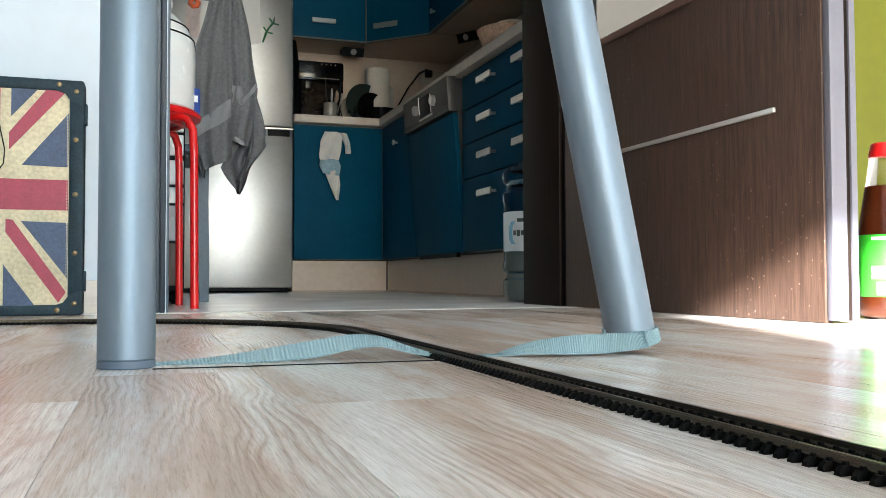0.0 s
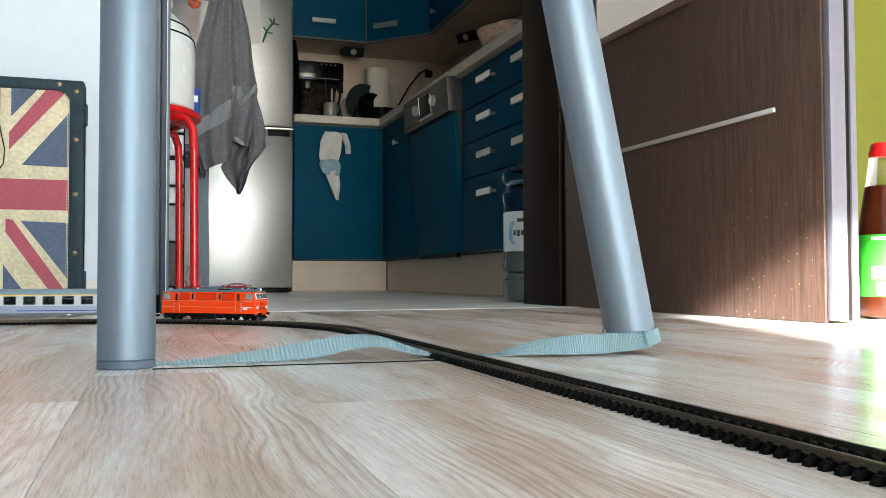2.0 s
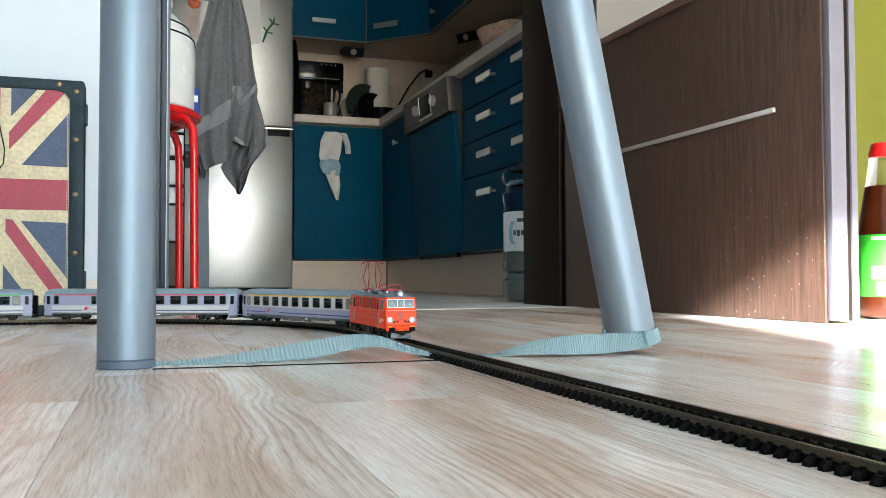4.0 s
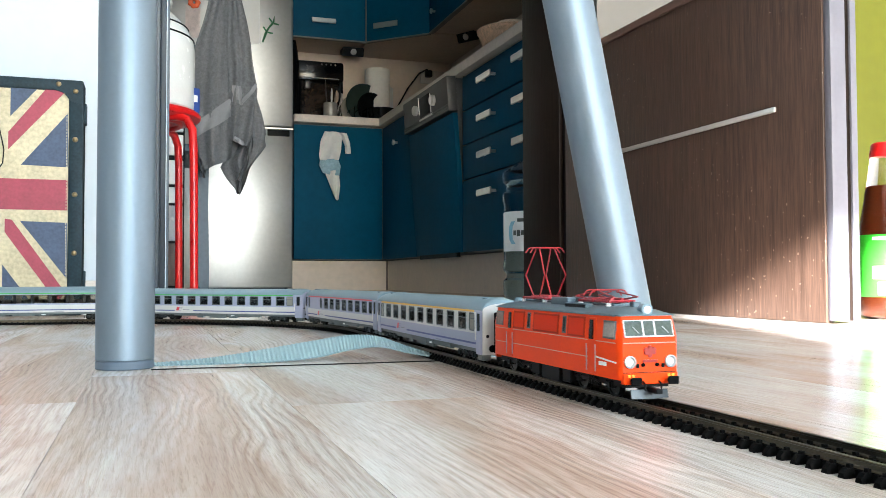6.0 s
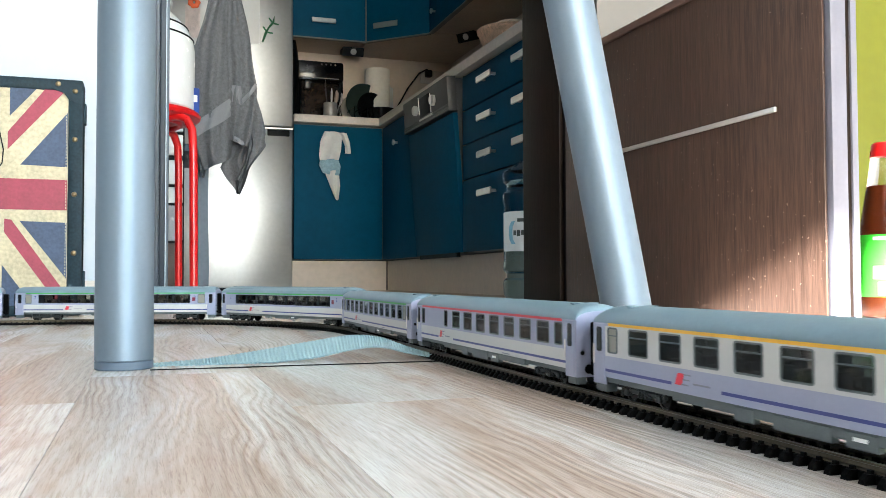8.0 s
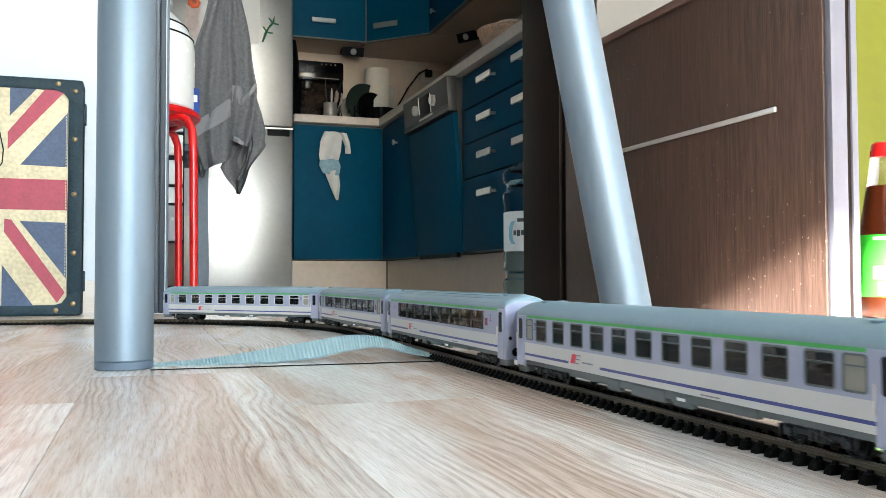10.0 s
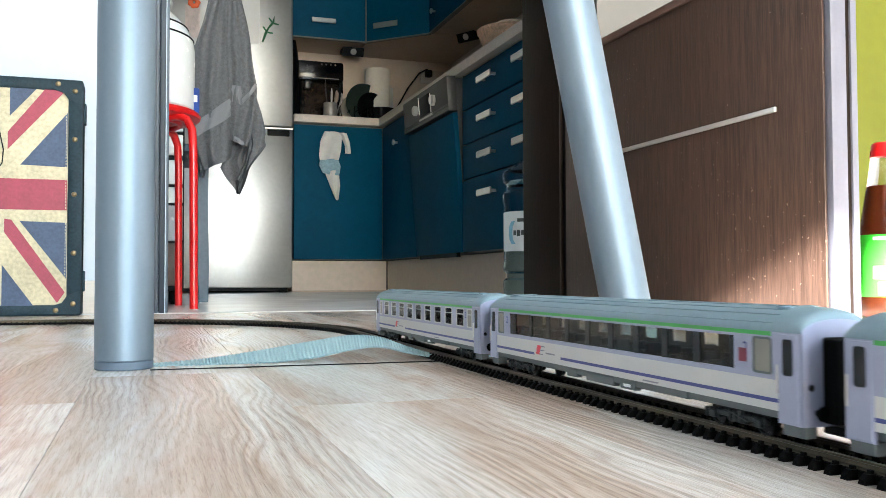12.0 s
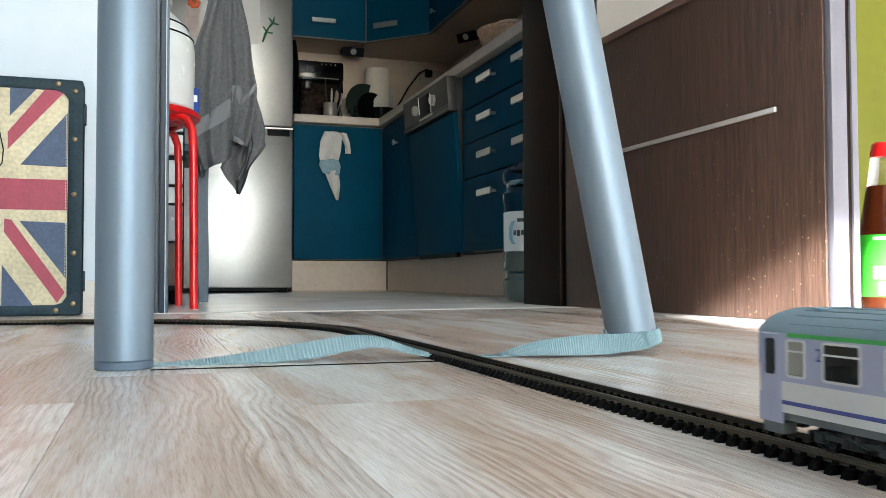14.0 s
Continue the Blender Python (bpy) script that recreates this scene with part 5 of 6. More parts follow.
def build_kitchen():
    # fridge
    f = base("fridge_freezer", "tall brushed steel fridge freezer with two doors", "fridge", pose(0.39, 4.36, 0))
    part("body", B(-0.295, 0.295, 0.045, 0.60, 0.035, 1.85, r=0.004), M_CARCASS, f)
    lower = part("door", B(-0.297, 0.297, 0.0, 0.044, 0.024, 0.815, r=0.008), M_STEEL, f)
    upper = part("door", B(-0.297, 0.297, 0.0, 0.044, 0.828, 1.85, r=0.008), M_STEEL, f)
    part("door_grip", B(0.17, 0.28, -0.003, 0.03, 0.780, 0.812, r=0.003), M_BLACK, lower)
    part("door_trim", B(-0.297, 0.297, -0.002, 0.03, 0.8155, 0.822), M_CHROME, lower, smooth=False)
    for x in (-0.26, 0.26):
        part("foot", lathe(bmesh.new(), [(0.0, 0.0), (0.022, 0.0), (0.022, 0.01), (0.010, 0.014), (0.010, 0.05), (0.0, 0.05)], 16, c=(x, 0.06, 0)), M_BLACK, f)
    part("kick_plate", B(-0.24, 0.28, 0.05, 0.07, 0.010, 0.034), M_BLACK, f, smooth=False)
    n1 = base("paper_note", "white paper note with a round picture on the fridge", "paper", pose(0.475, 4.3565, 1.40))
    part("sheet", B(-0.050, 0.045, 0.0, 0.0012, -0.165, 0.165), M_CHALK, n1, smooth=False)
    part("picture", lathe(bmesh.new(), [(0.0, 0.0), (0.040, 0.0), (0.040, 0.003), (0.0, 0.004)], 20, m=Matrix.Translation((0.0, 0.0, 0.10)) @ Matrix.Rotation(math.pi / 2, 4, "X")), mat("food_picture", (0.45, 0.30, 0.12), 0.5, vary=0.5, scale=60), n1)
    n2 = base("gecko_magnet", "green lizard shaped fridge magnet", "magnet", pose(0.565, 4.3555, 1.315, 0, -58, 0))
    gm = mat("green_magnet", (0.03, 0.16, 0.06), 0.4, vary=0.2, scale=60)
    part("body", tube(bmesh.new(), [(-0.075, 0, -0.01), (-0.03, 0, 0.0), (0.0, 0, 0.004), (0.04, 0, 0.0), (0.07, 0, 0.012)], [0.012, 0.018, 0.012, 0.014, 0.003], 10, flat=0.4), gm, n2)
    for x in (-0.02, 0.035):
        for sgn in (-1, 1):
            part("leg", tube(bmesh.new(), [(x, 0, 0), (x + 0.012, 0, sgn * 0.028)], 0.004, 6), gm, n2)
    n3 = base("flower_magnet", "orange flower magnet over a small card", "magnet", pose(0.205, 4.3555, 1.40))
    part("card", B(-0.04, 0.03, 0.0005, 0.002, -0.16, 0.0), mat("pink_card", (0.6, 0.5, 0.47), 0.6, vary=0.2, scale=40), n3, smooth=False)
    bm = bmesh.new()
    for k in range(7):
        lathe(bm, [(0.0, 0.0), (0.013, 0.001), (0.009, 0.005), (0.0, 0.006)], 10, m=Matrix.Translation((0.018 * math.cos(k * 0.9), 0, 0.012 + 0.018 * math.sin(k * 0.9))) @ Matrix.Rotation(math.pi / 2, 4, "X"))
    part("flower", bm, mat("orange_petals", (0.75, 0.12, 0.02), 0.5, vary=0.2), n3)
    n4 = base("photo_magnet", "small dark photo magnet on the fridge", "magnet", pose(0.145, 4.3565, 1.475))
    part("photo", B(-0.045, 0.02, 0.0, 0.002, -0.03, 0.05), mat("brown_photo", (0.18, 0.12, 0.09), 0.4, vary=0.6, scale=50), n4, smooth=False)

    # back run: one blind corner front
    c = base("base_cabinet", "petrol blue base cabinet with plain front and knob", "cabinet", group="kitchen base units")
    part("carcass", B(0.698, 1.75, FRONT_Y + 0.020, 4.97, 0.165, 0.858), M_CARCASS, c, smooth=False)
    d = part("door", B(0.698, 1.156, FRONT_Y, FRONT_Y + 0.019, 0.168, 0.850, r=0.002), M_TEAL, c)
    part("knob", lathe(bmesh.new(), [(0.006, 0.0), (0.006, 0.016), (0.013, 0.020), (0.013, 0.028), (0.0, 0.030)], 20, m=Matrix.Translation((0.865, FRONT_Y, 0.790)) @ Matrix.Rotation(math.pi / 2, 4, "X")), M_CHROME, d)
    # right run: corner door, dishwasher, drawers
    c = base("base_cabinet", "petrol blue corner base cabinet with a small knob", "cabinet", group="kitchen base units")
    part("carcass", B(FRONT_X + 0.020, 1.75, 3.792, FRONT_Y + 0.015, 0.165, 0.858), M_CARCASS, c, smooth=False)
    d = part("door", B(FRONT_X, FRONT_X + 0.019, 3.792, FRONT_Y - 0.003, 0.168, 0.850, r=0.002), M_TEAL, c)
    part("knob", lathe(bmesh.new(), [(0.006, 0.0), (0.006, 0.014), (0.014, 0.018), (0.014, 0.026), (0.0, 0.028)], 20, m=Matrix.Translation((FRONT_X, 4.10, 0.735)) @ Matrix.Rotation(-math.pi / 2, 4, "Y")), M_CHROME, d)
    w = base("dishwasher", "built-in dishwasher with steel control panel, blue door ajar", "dishwasher")
    part("tub", B(FRONT_X + 0.05, 1.75, 3.190, 3.780, 0.10, 0.855), M_CARCASS, w, smooth=False)
    tilt = Matrix.Translation((FRONT_X + 0.002, 0, 0.170)) @ Matrix.Rotation(radians(-4.0), 4, "Y")
    door = part("door", box(bmesh.new(), -0.001, 0.020, 3.180, 3.785, 0.0, 0.545, r=0.002, m=tilt), M_TEAL, w)
    part("door_lining", box(bmesh.new(), 0.021, 0.055, 3.185, 3.780, 0.0, 0.68, m=tilt), M_DARK_STEEL, w)
    panel = part("control_panel", box(bmesh.new(), -0.018, 0.022, 3.180, 3.785, 0.552, 0.690, r=0.004, m=tilt), M_DARK_STEEL, w, "steel control panel with dark recess")
    part("grip_recess", box(bmesh.new(), -0.0200, -0.012, 3.40, 3.54, 0.585, 0.668, r=0.003, m=tilt), M_BLACK, panel)
    for ya, yb, za, zb in ((3.388, 3.395, 0.585, 0.662), (3.545, 3.552, 0.600, 0.675), (3.37, 3.552, 0.572, 0.580)):
        part("grip_surround", box(bmesh.new(), -0.0205, -0.016, ya, yb, za, zb, r=0.001, m=tilt), M_CHROME, panel)
    for y in (3.345, 3.585):
        part("dial", lathe(bmesh.new(), [(0.022, 0.0), (0.022, 0.012), (0.016, 0.018), (0.0, 0.018)], 20, m=tilt @ Matrix.Translation((-0.018, y, 0.625)) @ Matrix.Rotation(-math.pi / 2, 4, "Y")), M_CHROME, panel)
    for k in range(3):
        part("panel_rib", box(bmesh.new(), -0.020, -0.012, 3.180, 3.785, 0.553 + k * 0.010, 0.559 + k * 0.010, r=0.001, seg=1, m=tilt), M_DARK_STEEL, panel)
    part("side_trim", B(FRONT_X + 0.004, FRONT_X + 0.05, 3.1725, 3.1765, 0.165, 0.858), M_CARCASS, w, smooth=False)
    part("lower_flap", box(bmesh.new(), -0.004, 0.012, 3.24, 3.73, -0.018, 0.0, m=tilt), M_BLACK, w)
    dr = base("drawer_unit", "petrol blue drawer unit with metal bar handles", "cabinet", group="kitchen base units")
    part("carcass", B(FRONT_X + 0.020, 1.75, 2.30, 3.172, 0.165, 0.858), M_CARCASS, dr, smooth=False)
    for (z0, z1), hz in zip(((0.170, 0.444), (0.450, 0.580), (0.586, 0.713), (0.719, 0.850)), (0.377, 0.516, 0.650, 0.790)):
        d = part("drawer_front", B(FRONT_X, FRONT_X + 0.019, 2.302, 3.170, z0, z1, r=0.002), M_TEAL, dr)
        for y in (2.882, 2.560):
            bar_handle(d, Matrix.Translation((FRONT_X, y, hz)) @ Matrix.Rotation(-math.pi / 2, 4, "Z"), 0.135, 0.024)
    # plinths and worktop
    p = base("plinth", "pale beige plinth board under the kitchen units", "plinth", kind="structure")
    part("plinth_board", B(0.698, 1.196, FRONT_Y + 0.055, FRONT_Y + 0.073, 0.003, 0.160), M_BEIGE, p, smooth=False)
    part("plinth_board", B(1.198, 1.216, 2.30, FRONT_Y + 0.053, 0.003, 0.160), M_BEIGE, p, smooth=False)
    part("corner_joint", B(1.192, 1.199, FRONT_Y + 0.046, FRONT_Y + 0.0548, 0.0, 0.161), mat("brown_joint_strip", (0.10, 0.06, 0.045), 0.5), p, smooth=False)
    part("floor_seal", B(0.698, 1.192, FRONT_Y + 0.048, FRONT_Y + 0.0545, 0.0, 0.008), M_UNDER, p, smooth=False)
    part("floor_seal", B(1.190, 1.1975, 2.30, FRONT_Y + 0.046, 0.0, 0.008), M_UNDER, p, smooth=False)
    t = base("worktop", "grey-beige laminate worktop turning the corner", "worktop")
    bm = bmesh.new()
    box(bm, 0.694, 1.75, FRONT_Y - 0.025, 4.985, 0.860, 0.900, r=0.004)
    box(bm, FRONT_X - 0.025, 1.75, 2.28, FRONT_Y - 0.026, 0.8601, 0.9001, r=0.004)
    part("slab", bm, M_TOP, t)
    # splashback and right kitchen wall
    wall("wall_kitchen_east", 1.752, 1.85, 2.12, ROOM_Y1, 0.0, CEIL, m=M_BEIGE)
    # wall cabinets
    up = base("wall_cabinet", "petrol blue wall cabinet with bar handle", "cabinet", group="kitchen wall units")
    part("carcass", B(0.700, 1.128, 4.662, 4.985, 1.376, 2.10), M_UNDER, up, smooth=False)
    d = part("door", B(0.700, 1.126, 4.640, 4.660, 1.374, 2.10, r=0.002), M_TEAL, up)
    bar_handle(d, Matrix.Translation((0.892, 4.640, 1.462)), 0.130, 0.026)
    part("lower_edge", B(0.700, 1.128, 4.636, 4.661, 1.366, 1.373), M_CARCASS, up, smooth=False)
    up = base("wall_cabinet", "petrol blue diagonal corner wall cabinet with bar handle", "cabinet", group="kitchen wall units")
    ax, ay, bx, by = 1.132, 4.640, 1.410, 4.367
    part("carcass", prism_z([(ax + 0.014, ay + 0.014), (bx + 0.014, by + 0.014), (1.748, by + 0.014), (1.748, 4.985), (ax + 0.014, 4.985)], 1.376, 2.10), M_UNDER, up, smooth=False)
    diag = Matrix.Translation(((ax + bx) / 2, (ay + by) / 2, 0)) @ Matrix.Rotation(math.atan2(by - ay, bx - ax), 4, "Z")
    half = math.hypot(bx - ax, by - ay) / 2
    d = part("door", box(bmesh.new(), -half + 0.002, half - 0.002, 0.0, 0.018, 1.374, 2.10, r=0.002, m=diag), M_TEAL, up)
    bar_handle(d, diag @ Matrix.Translation((-0.06, 0.0, 1.445)), 0.150, 0.030)
    part("lower_edge", box(bmesh.new(), -half, half, -0.003, 0.018, 1.366, 1.373, m=diag), M_CARCASS, up, smooth=False)
    part("edge_post", B(1.1275, 1.1315, 4.632, 4.66, 1.366, 2.10), M_CARCASS, up, smooth=False)
    up = base("wall_cabinet", "petrol blue wall cabinet on the side wall", "cabinet", group="kitchen wall units")
    part("carcass", B(1.432, 1.748, 2.60, 4.360, 1.376, 2.10), M_UNDER, up, smooth=False)
    for y0, y1 in ((3.77, 4.362), (3.18, 3.766), (2.60, 3.176)):
        d = part("door", B(1.410, 1.430, y0, y1, 1.374, 2.10, r=0.002), M_TEAL, up)
        part("knob", lathe(bmesh.new(), [(0.006, 0.0), (0.006, 0.014), (0.014, 0.018), (0.014, 0.026), (0.0, 0.028)], 20, m=Matrix.Translation((1.410, y0 + 0.50, 1.46)) @ Matrix.Rotation(-math.pi / 2, 4, "Y")), M_CHROME, d)
    part("lower_edge", B(1.406, 1.431, 2.60, 4.362, 1.366, 1.373), M_CARCASS, up, smooth=False)
    # small triangular lamps under the cabinets
    for m in (pose(1.09, 4.80, 1.340), pose(1.62, 4.32, 1.345, 0, 0, -60)):
        l = base("cabinet_lamp", "black wedge-shaped under-cabinet spot lamp, switched off", "lamp", m, group="under-cabinet lamps")
        part("housing", ring_loft(bmesh.new(), [[(x, -0.04, 0.028), (x, 0.05, 0.028), (x, 0.05, 0.006), (x, -0.02, -0.018)] for x in (-0.06, 0.06)]), M_BLACK, l, smooth=False)
        part("lens", lathe(bmesh.new(), [(0.0, 0.0), (0.017, 0.0), (0.017, 0.005), (0.0, 0.007)], 20, m=Matrix.Translation((0, -0.031, 0.006)) @ Matrix.Rotation(radians(118), 4, "X")), M_CHROME, l)


def prism_z(pts, z0, z1):
    return ring_loft(bmesh.new(), [[(x, y, z0) for x, y in pts], [(x, y, z1) for x, y in pts]])


build_kitchen()


def build_counter_things():
    gloss = mat("glossy_black_plastic", (0.004, 0.004, 0.0045), 0.16, vary=0.2, spec=0.35)
    k = base("coffee_machine", "black coffee machine with a glass front on the worktop", "coffee machine", pose(0.885, 4.72, 0.90))
    part("body", B(-0.125, 0.125, 0.0, 0.20, 0.0, 0.345, r=0.012), gloss, k)
    part("control_head", B(-0.128, 0.128, -0.055, 0.05, 0.245, 0.352, r=0.012), gloss, k)
    part("drip_tray", B(-0.115, 0.115, -0.075, 0.02, 0.0, 0.025, r=0.004), gloss, k)
    part("front_plate", B(-0.112, 0.112, -0.004, 0.001, 0.03, 0.240), mat("brown_tinted_plate", (0.022, 0.014, 0.009), 0.15, vary=0.35, scale=14), k, smooth=False)
    for x in (-0.114, 0.114):
        part("front_pillar", B(x - 0.011, x + 0.011, -0.050, 0.0, 0.025, 0.246, r=0.004), gloss, k)
    part("brand_strip", B(-0.105, 0.10, -0.0562, -0.0545, 0.256, 0.261), M_CARCASS, k, smooth=False)
    for x, z in ((-0.075, 0.322), (-0.075, 0.300), (0.005, 0.335), (0.03, 0.335), (0.055, 0.335), (0.08, 0.335)):
        part("button", lathe(bmesh.new(), [(0.0, 0.0), (0.005, 0.0), (0.004, 0.003), (0.0, 0.003)], 12, m=Matrix.Translation((x, -0.055, z)) @ Matrix.Rotation(math.pi / 2, 4, "X")), M_CARCASS, k)
    part("spout", B(-0.085, -0.055, -0.05, -0.01, 0.20, 0.246, r=0.006), M_DARK_STEEL, k)
    j = base("utensil_jar", "dull glass jar of pale spoons before the coffee machine", "utensils", pose(0.925, 4.60, 0.90))
    part("jar", lathe(bmesh.new(), [(0.0, 0.0), (0.036, 0.0), (0.038, 0.004), (0.038, 0.110), (0.035, 0.110), (0.034, 0.006), (0.0, 0.006)], 28), mat("milky_grey_glass", (0.26, 0.25, 0.23), 0.15, vary=0.2, scale=30), j)
    pale = mat("pale_beech_spoon", (0.55, 0.42, 0.30), 0.6, vary=0.2, scale=30)
    for x, y, l, w, m in ((-0.022, 0.0, 0.235, 0.008, M_DARK_STEEL), (0.004, -0.01, 0.19, 0.012, M_CHALK), (0.030, 0.012, 0.185, 0.022, pale), (0.050, -0.004, 0.17, 0.013, M_CHROME)):
        part("spoon", tube(bmesh.new(), [(x * 0.5, y, 0.01), (x * 0.9, y, l * 0.55), (x * 1.15, y, l * 0.72), (x * 1.25, y, l * 0.9), (x * 1.2, y, l)], [0.004, 0.005, w, w * 0.9, 0.004], 12, flat=0.5), m, j)
    for i, (x, r, m) in enumerate(((1.060, 0.078, mat("dull_beige_plate", (0.34, 0.29, 0.24), 0.4, vary=0.1)), (1.115, 0.110, mat("dark_green_plate", (0.02, 0.035, 0.03), 0.3)), (1.150, 0.085, gloss))):
        pl = base("plate", "plate leaning upright in the dish rack", "plate", pose(x, 4.66 - 0.02 * i, 0.915 + r, 90, 0, 12), group="plates in the rack")
        part("disc", lathe(bmesh.new(), [(0.0, 0.0), (r * 0.6, 0.0), (r, 0.014), (r, 0.017), (r * 0.6, 0.004), (0.0, 0.004)], 36), m, pl)
    rk = base("dish_rack", "black dish rack with dark pans in it", "dish rack", pose(1.14, 4.56, 0.90))
    part("tray", B(-0.12, 0.16, -0.08, 0.12, 0.0, 0.016, r=0.004), gloss, rk)
    for i in range(8):
        x = -0.11 + i * 0.036
        part("wire", tube(bmesh.new(), [(x, -0.075, 0.014), (x, -0.078, 0.075), (x, 0.10, 0.075), (x, 0.105, 0.014)], 0.003, 6), gloss, rk)
    part("pan", lathe(bmesh.new(), [(0.0, 0.0), (0.07, 0.0), (0.085, 0.06), (0.082, 0.06), (0.068, 0.004), (0.0, 0.004)], 28, c=(0.05, -0.02, 0.02)), gloss, rk)
    r = base("paper_roll", "white kitchen paper roll standing on the worktop", "paper roll", pose(1.205, 4.68, 0.90))
    rings = []
    part("roll", lathe(bmesh.new(), [(0.020, 0.085), (0.068, 0.085), (0.0705, 0.090), (0.0690, 0.325), (0.066, 0.330), (0.020, 0.330)], 40), mat("white_tissue", (0.70, 0.66, 0.60), 0.9, vary=0.06, scale=60, bump=0.3), r)
    part("loose_sheet", ring_loft(bmesh.new(), [[(0.070, -0.01, z), (0.086, 0.015, z), (0.100, 0.03, z), (0.1005, 0.0315, z), (0.086, 0.017, z), (0.069, -0.007, z)] for z in (0.087, 0.24)]), M_CHALK, r)
    part("spindle", lathe(bmesh.new(), [(0.0, 0.0), (0.08, 0.0), (0.08, 0.010), (0.010, 0.014), (0.010, 0.084), (0.018, 0.0845), (0.018, 0.335), (0.0, 0.345)], 28), M_CHROME, r)
    ke = base("black_appliance", "black appliance in shadow beside the fridge", "appliance", pose(0.735, 4.70, 0.90))
    part("body", ring_loft(bmesh.new(), [[(dx * w, dy * w, z) for dx, dy in arc(0, 0, 0.05, 0, 345, 23)] for z, w in ((0.0, 1.0), (0.22, 0.95), (0.40, 0.6), (0.46, 0.4))]), gloss, ke)
    so = base("wall_socket", "white double wall socket with a black plug", "socket", pose(1.625, 4.989, 1.285, 0, 0, 90))
    part("plate", B(-0.010, 0.0, -0.075, 0.075, -0.04, 0.04, r=0.003), mat("ivory_socket", (0.55, 0.50, 0.44), 0.4), so)
    part("plug", B(-0.05, -0.010, 0.01, 0.05, -0.005, 0.035, r=0.006), M_BLACK, so)
    cb = base("power_cable", "black power cable sagging from the socket", "cable")
    part("cable", tube(bmesh.new(), [(1.602, 4.945, 1.300), (1.575, 4.93, 1.318), (1.52, 4.91, 1.285), (1.44, 4.87, 1.185), (1.36, 4.81, 1.06), (1.31, 4.77, 0.96), (1.29, 4.76, 0.905)], 0.005, 8), M_BLACK, cb)
    to = base("sponge_holder", "dark sponge holder on the worktop edge", "holder", pose(1.50, 4.05, 0.90))
    part("base", B(-0.05, 0.05, -0.07, 0.07, 0.0, 0.02, r=0.005), M_BLACK, to)
    part("sponge", B(-0.03, 0.03, -0.06, -0.01, 0.02, 0.06, r=0.008), gloss, to)
    part("brush", tube(bmesh.new(), [(0.0, 0.04, 0.02), (0.0, 0.045, 0.10), (0.0, 0.05, 0.13)], [0.012, 0.010, 0.016], 10), gloss, to)
    bk = base("wicker_bowl", "shallow tan wicker bowl with bread on the worktop", "bowl", pose(1.31, 3.04, 0.90) @ Matrix.Diagonal((0.78, 0.78, 1.1, 1)))
    wm = mat("tan_wicker", (0.78, 0.52, 0.35), 0.6, vary=0.3, scale=60, bump=0.4)
    part("bowl", lathe(bmesh.new(), [(0.0, 0.0), (0.09, 0.0), (0.14, 0.05), (0.17, 0.10), (0.165, 0.102), (0.135, 0.055), (0.085, 0.006), (0.0, 0.006)], 36), wm, bk)
    for i in range(5):
        rr = 0.11 + 0.013 * i
        part("weave_ring", tube(bmesh.new(), [(rr * math.cos(radians(a * 15)), rr * math.sin(radians(a * 15)), 0.018 + 0.019 * i) for a in range(25)], 0.006, 8), wm, bk)
    part("loaf", lathe(bmesh.new(), [(0.0, 0.05), (0.09, 0.06), (0.10, 0.09), (0.07, 0.13), (0.0, 0.145)], 24), mat("pale_bread", (0.80, 0.62, 0.48), 0.8, vary=0.2, scale=40), bk)
    # cloth on the cabinet knob
    cl = base("kitchen_cloth", "white patterned cloth hanging from the cabinet knob", "cloth", pose(0.865, 4.355, 0.79))
    pm = speckled("patterned_cloth", (0.80, 0.77, 0.74), (0.50, 0.22, 0.24), 0.9, (1, 1, 1), vary=0.08)
    blue = mat("pale_blue_cloth", (0.34, 0.50, 0.58), 0.9, vary=0.2, scale=60)

    def drape(name, left, right, y, m):
        rings = []
        for i in range(15):
            f = i / 14 * (len(left) - 1)
            kk = min(int(f), len(left) - 2)
            g = f - kk
            (xl, zl), (xr, zr) = [(e_[kk][0] * (1 - g) + e_[kk + 1][0] * g, e_[kk][1] * (1 - g) + e_[kk + 1][1] * g) for e_ in (left, right)]
            row = []
            for j in range(11):
                h = j / 10
                row.append(Vector((xl + (xr - xl) * h, y + 0.009 * math.sin(h * 8 + i * 0.25), zl + (zr - zl) * h)))
            rings.append(row + [p + Vector((0, 0.004, 0)) for p in row[::-1]])
        return part(name, ring_loft(bmesh.new(), rings), m, cl)
    drape("cloth", [(-0.020, 0.025), (-0.040, -0.02), (-0.048, -0.10), (-0.045, -0.125)], [(0.060, 0.022), (0.068, 0.0), (0.062, -0.07), (0.050, -0.12)], -0.014, pm)
    drape("cloth", [(0.03, 0.02), (0.06, 0.015), (0.085, -0.04), (0.085, -0.085)], [(0.095, 0.02), (0.108, -0.02), (0.112, -0.06), (0.113, -0.085)], -0.010, pm)
    drape("cloth_border", [(-0.045, -0.120), (-0.047, -0.15), (-0.030, -0.19)], [(0.050, -0.115), (0.060, -0.15), (0.052, -0.20)], -0.016, blue)
    drape("cloth", [(-0.020, -0.18), (0.005, -0.24), (0.035, -0.32)], [(0.054, -0.17), (0.058, -0.25), (0.048, -0.325)], -0.012, pm)
    # water jug
    wj = base("water_jug", "large clear blue water jug with label on the floor", "water bottle", pose(1.066, 2.32, 0) @ Matrix.Diagonal((0.84, 0.84, 1, 1)))
    pet = mat("pale_blue_pet", (0.58, 0.86, 0.97), 0.04, trans=1.0, spec=0.35, vary=0.04, scale=8)
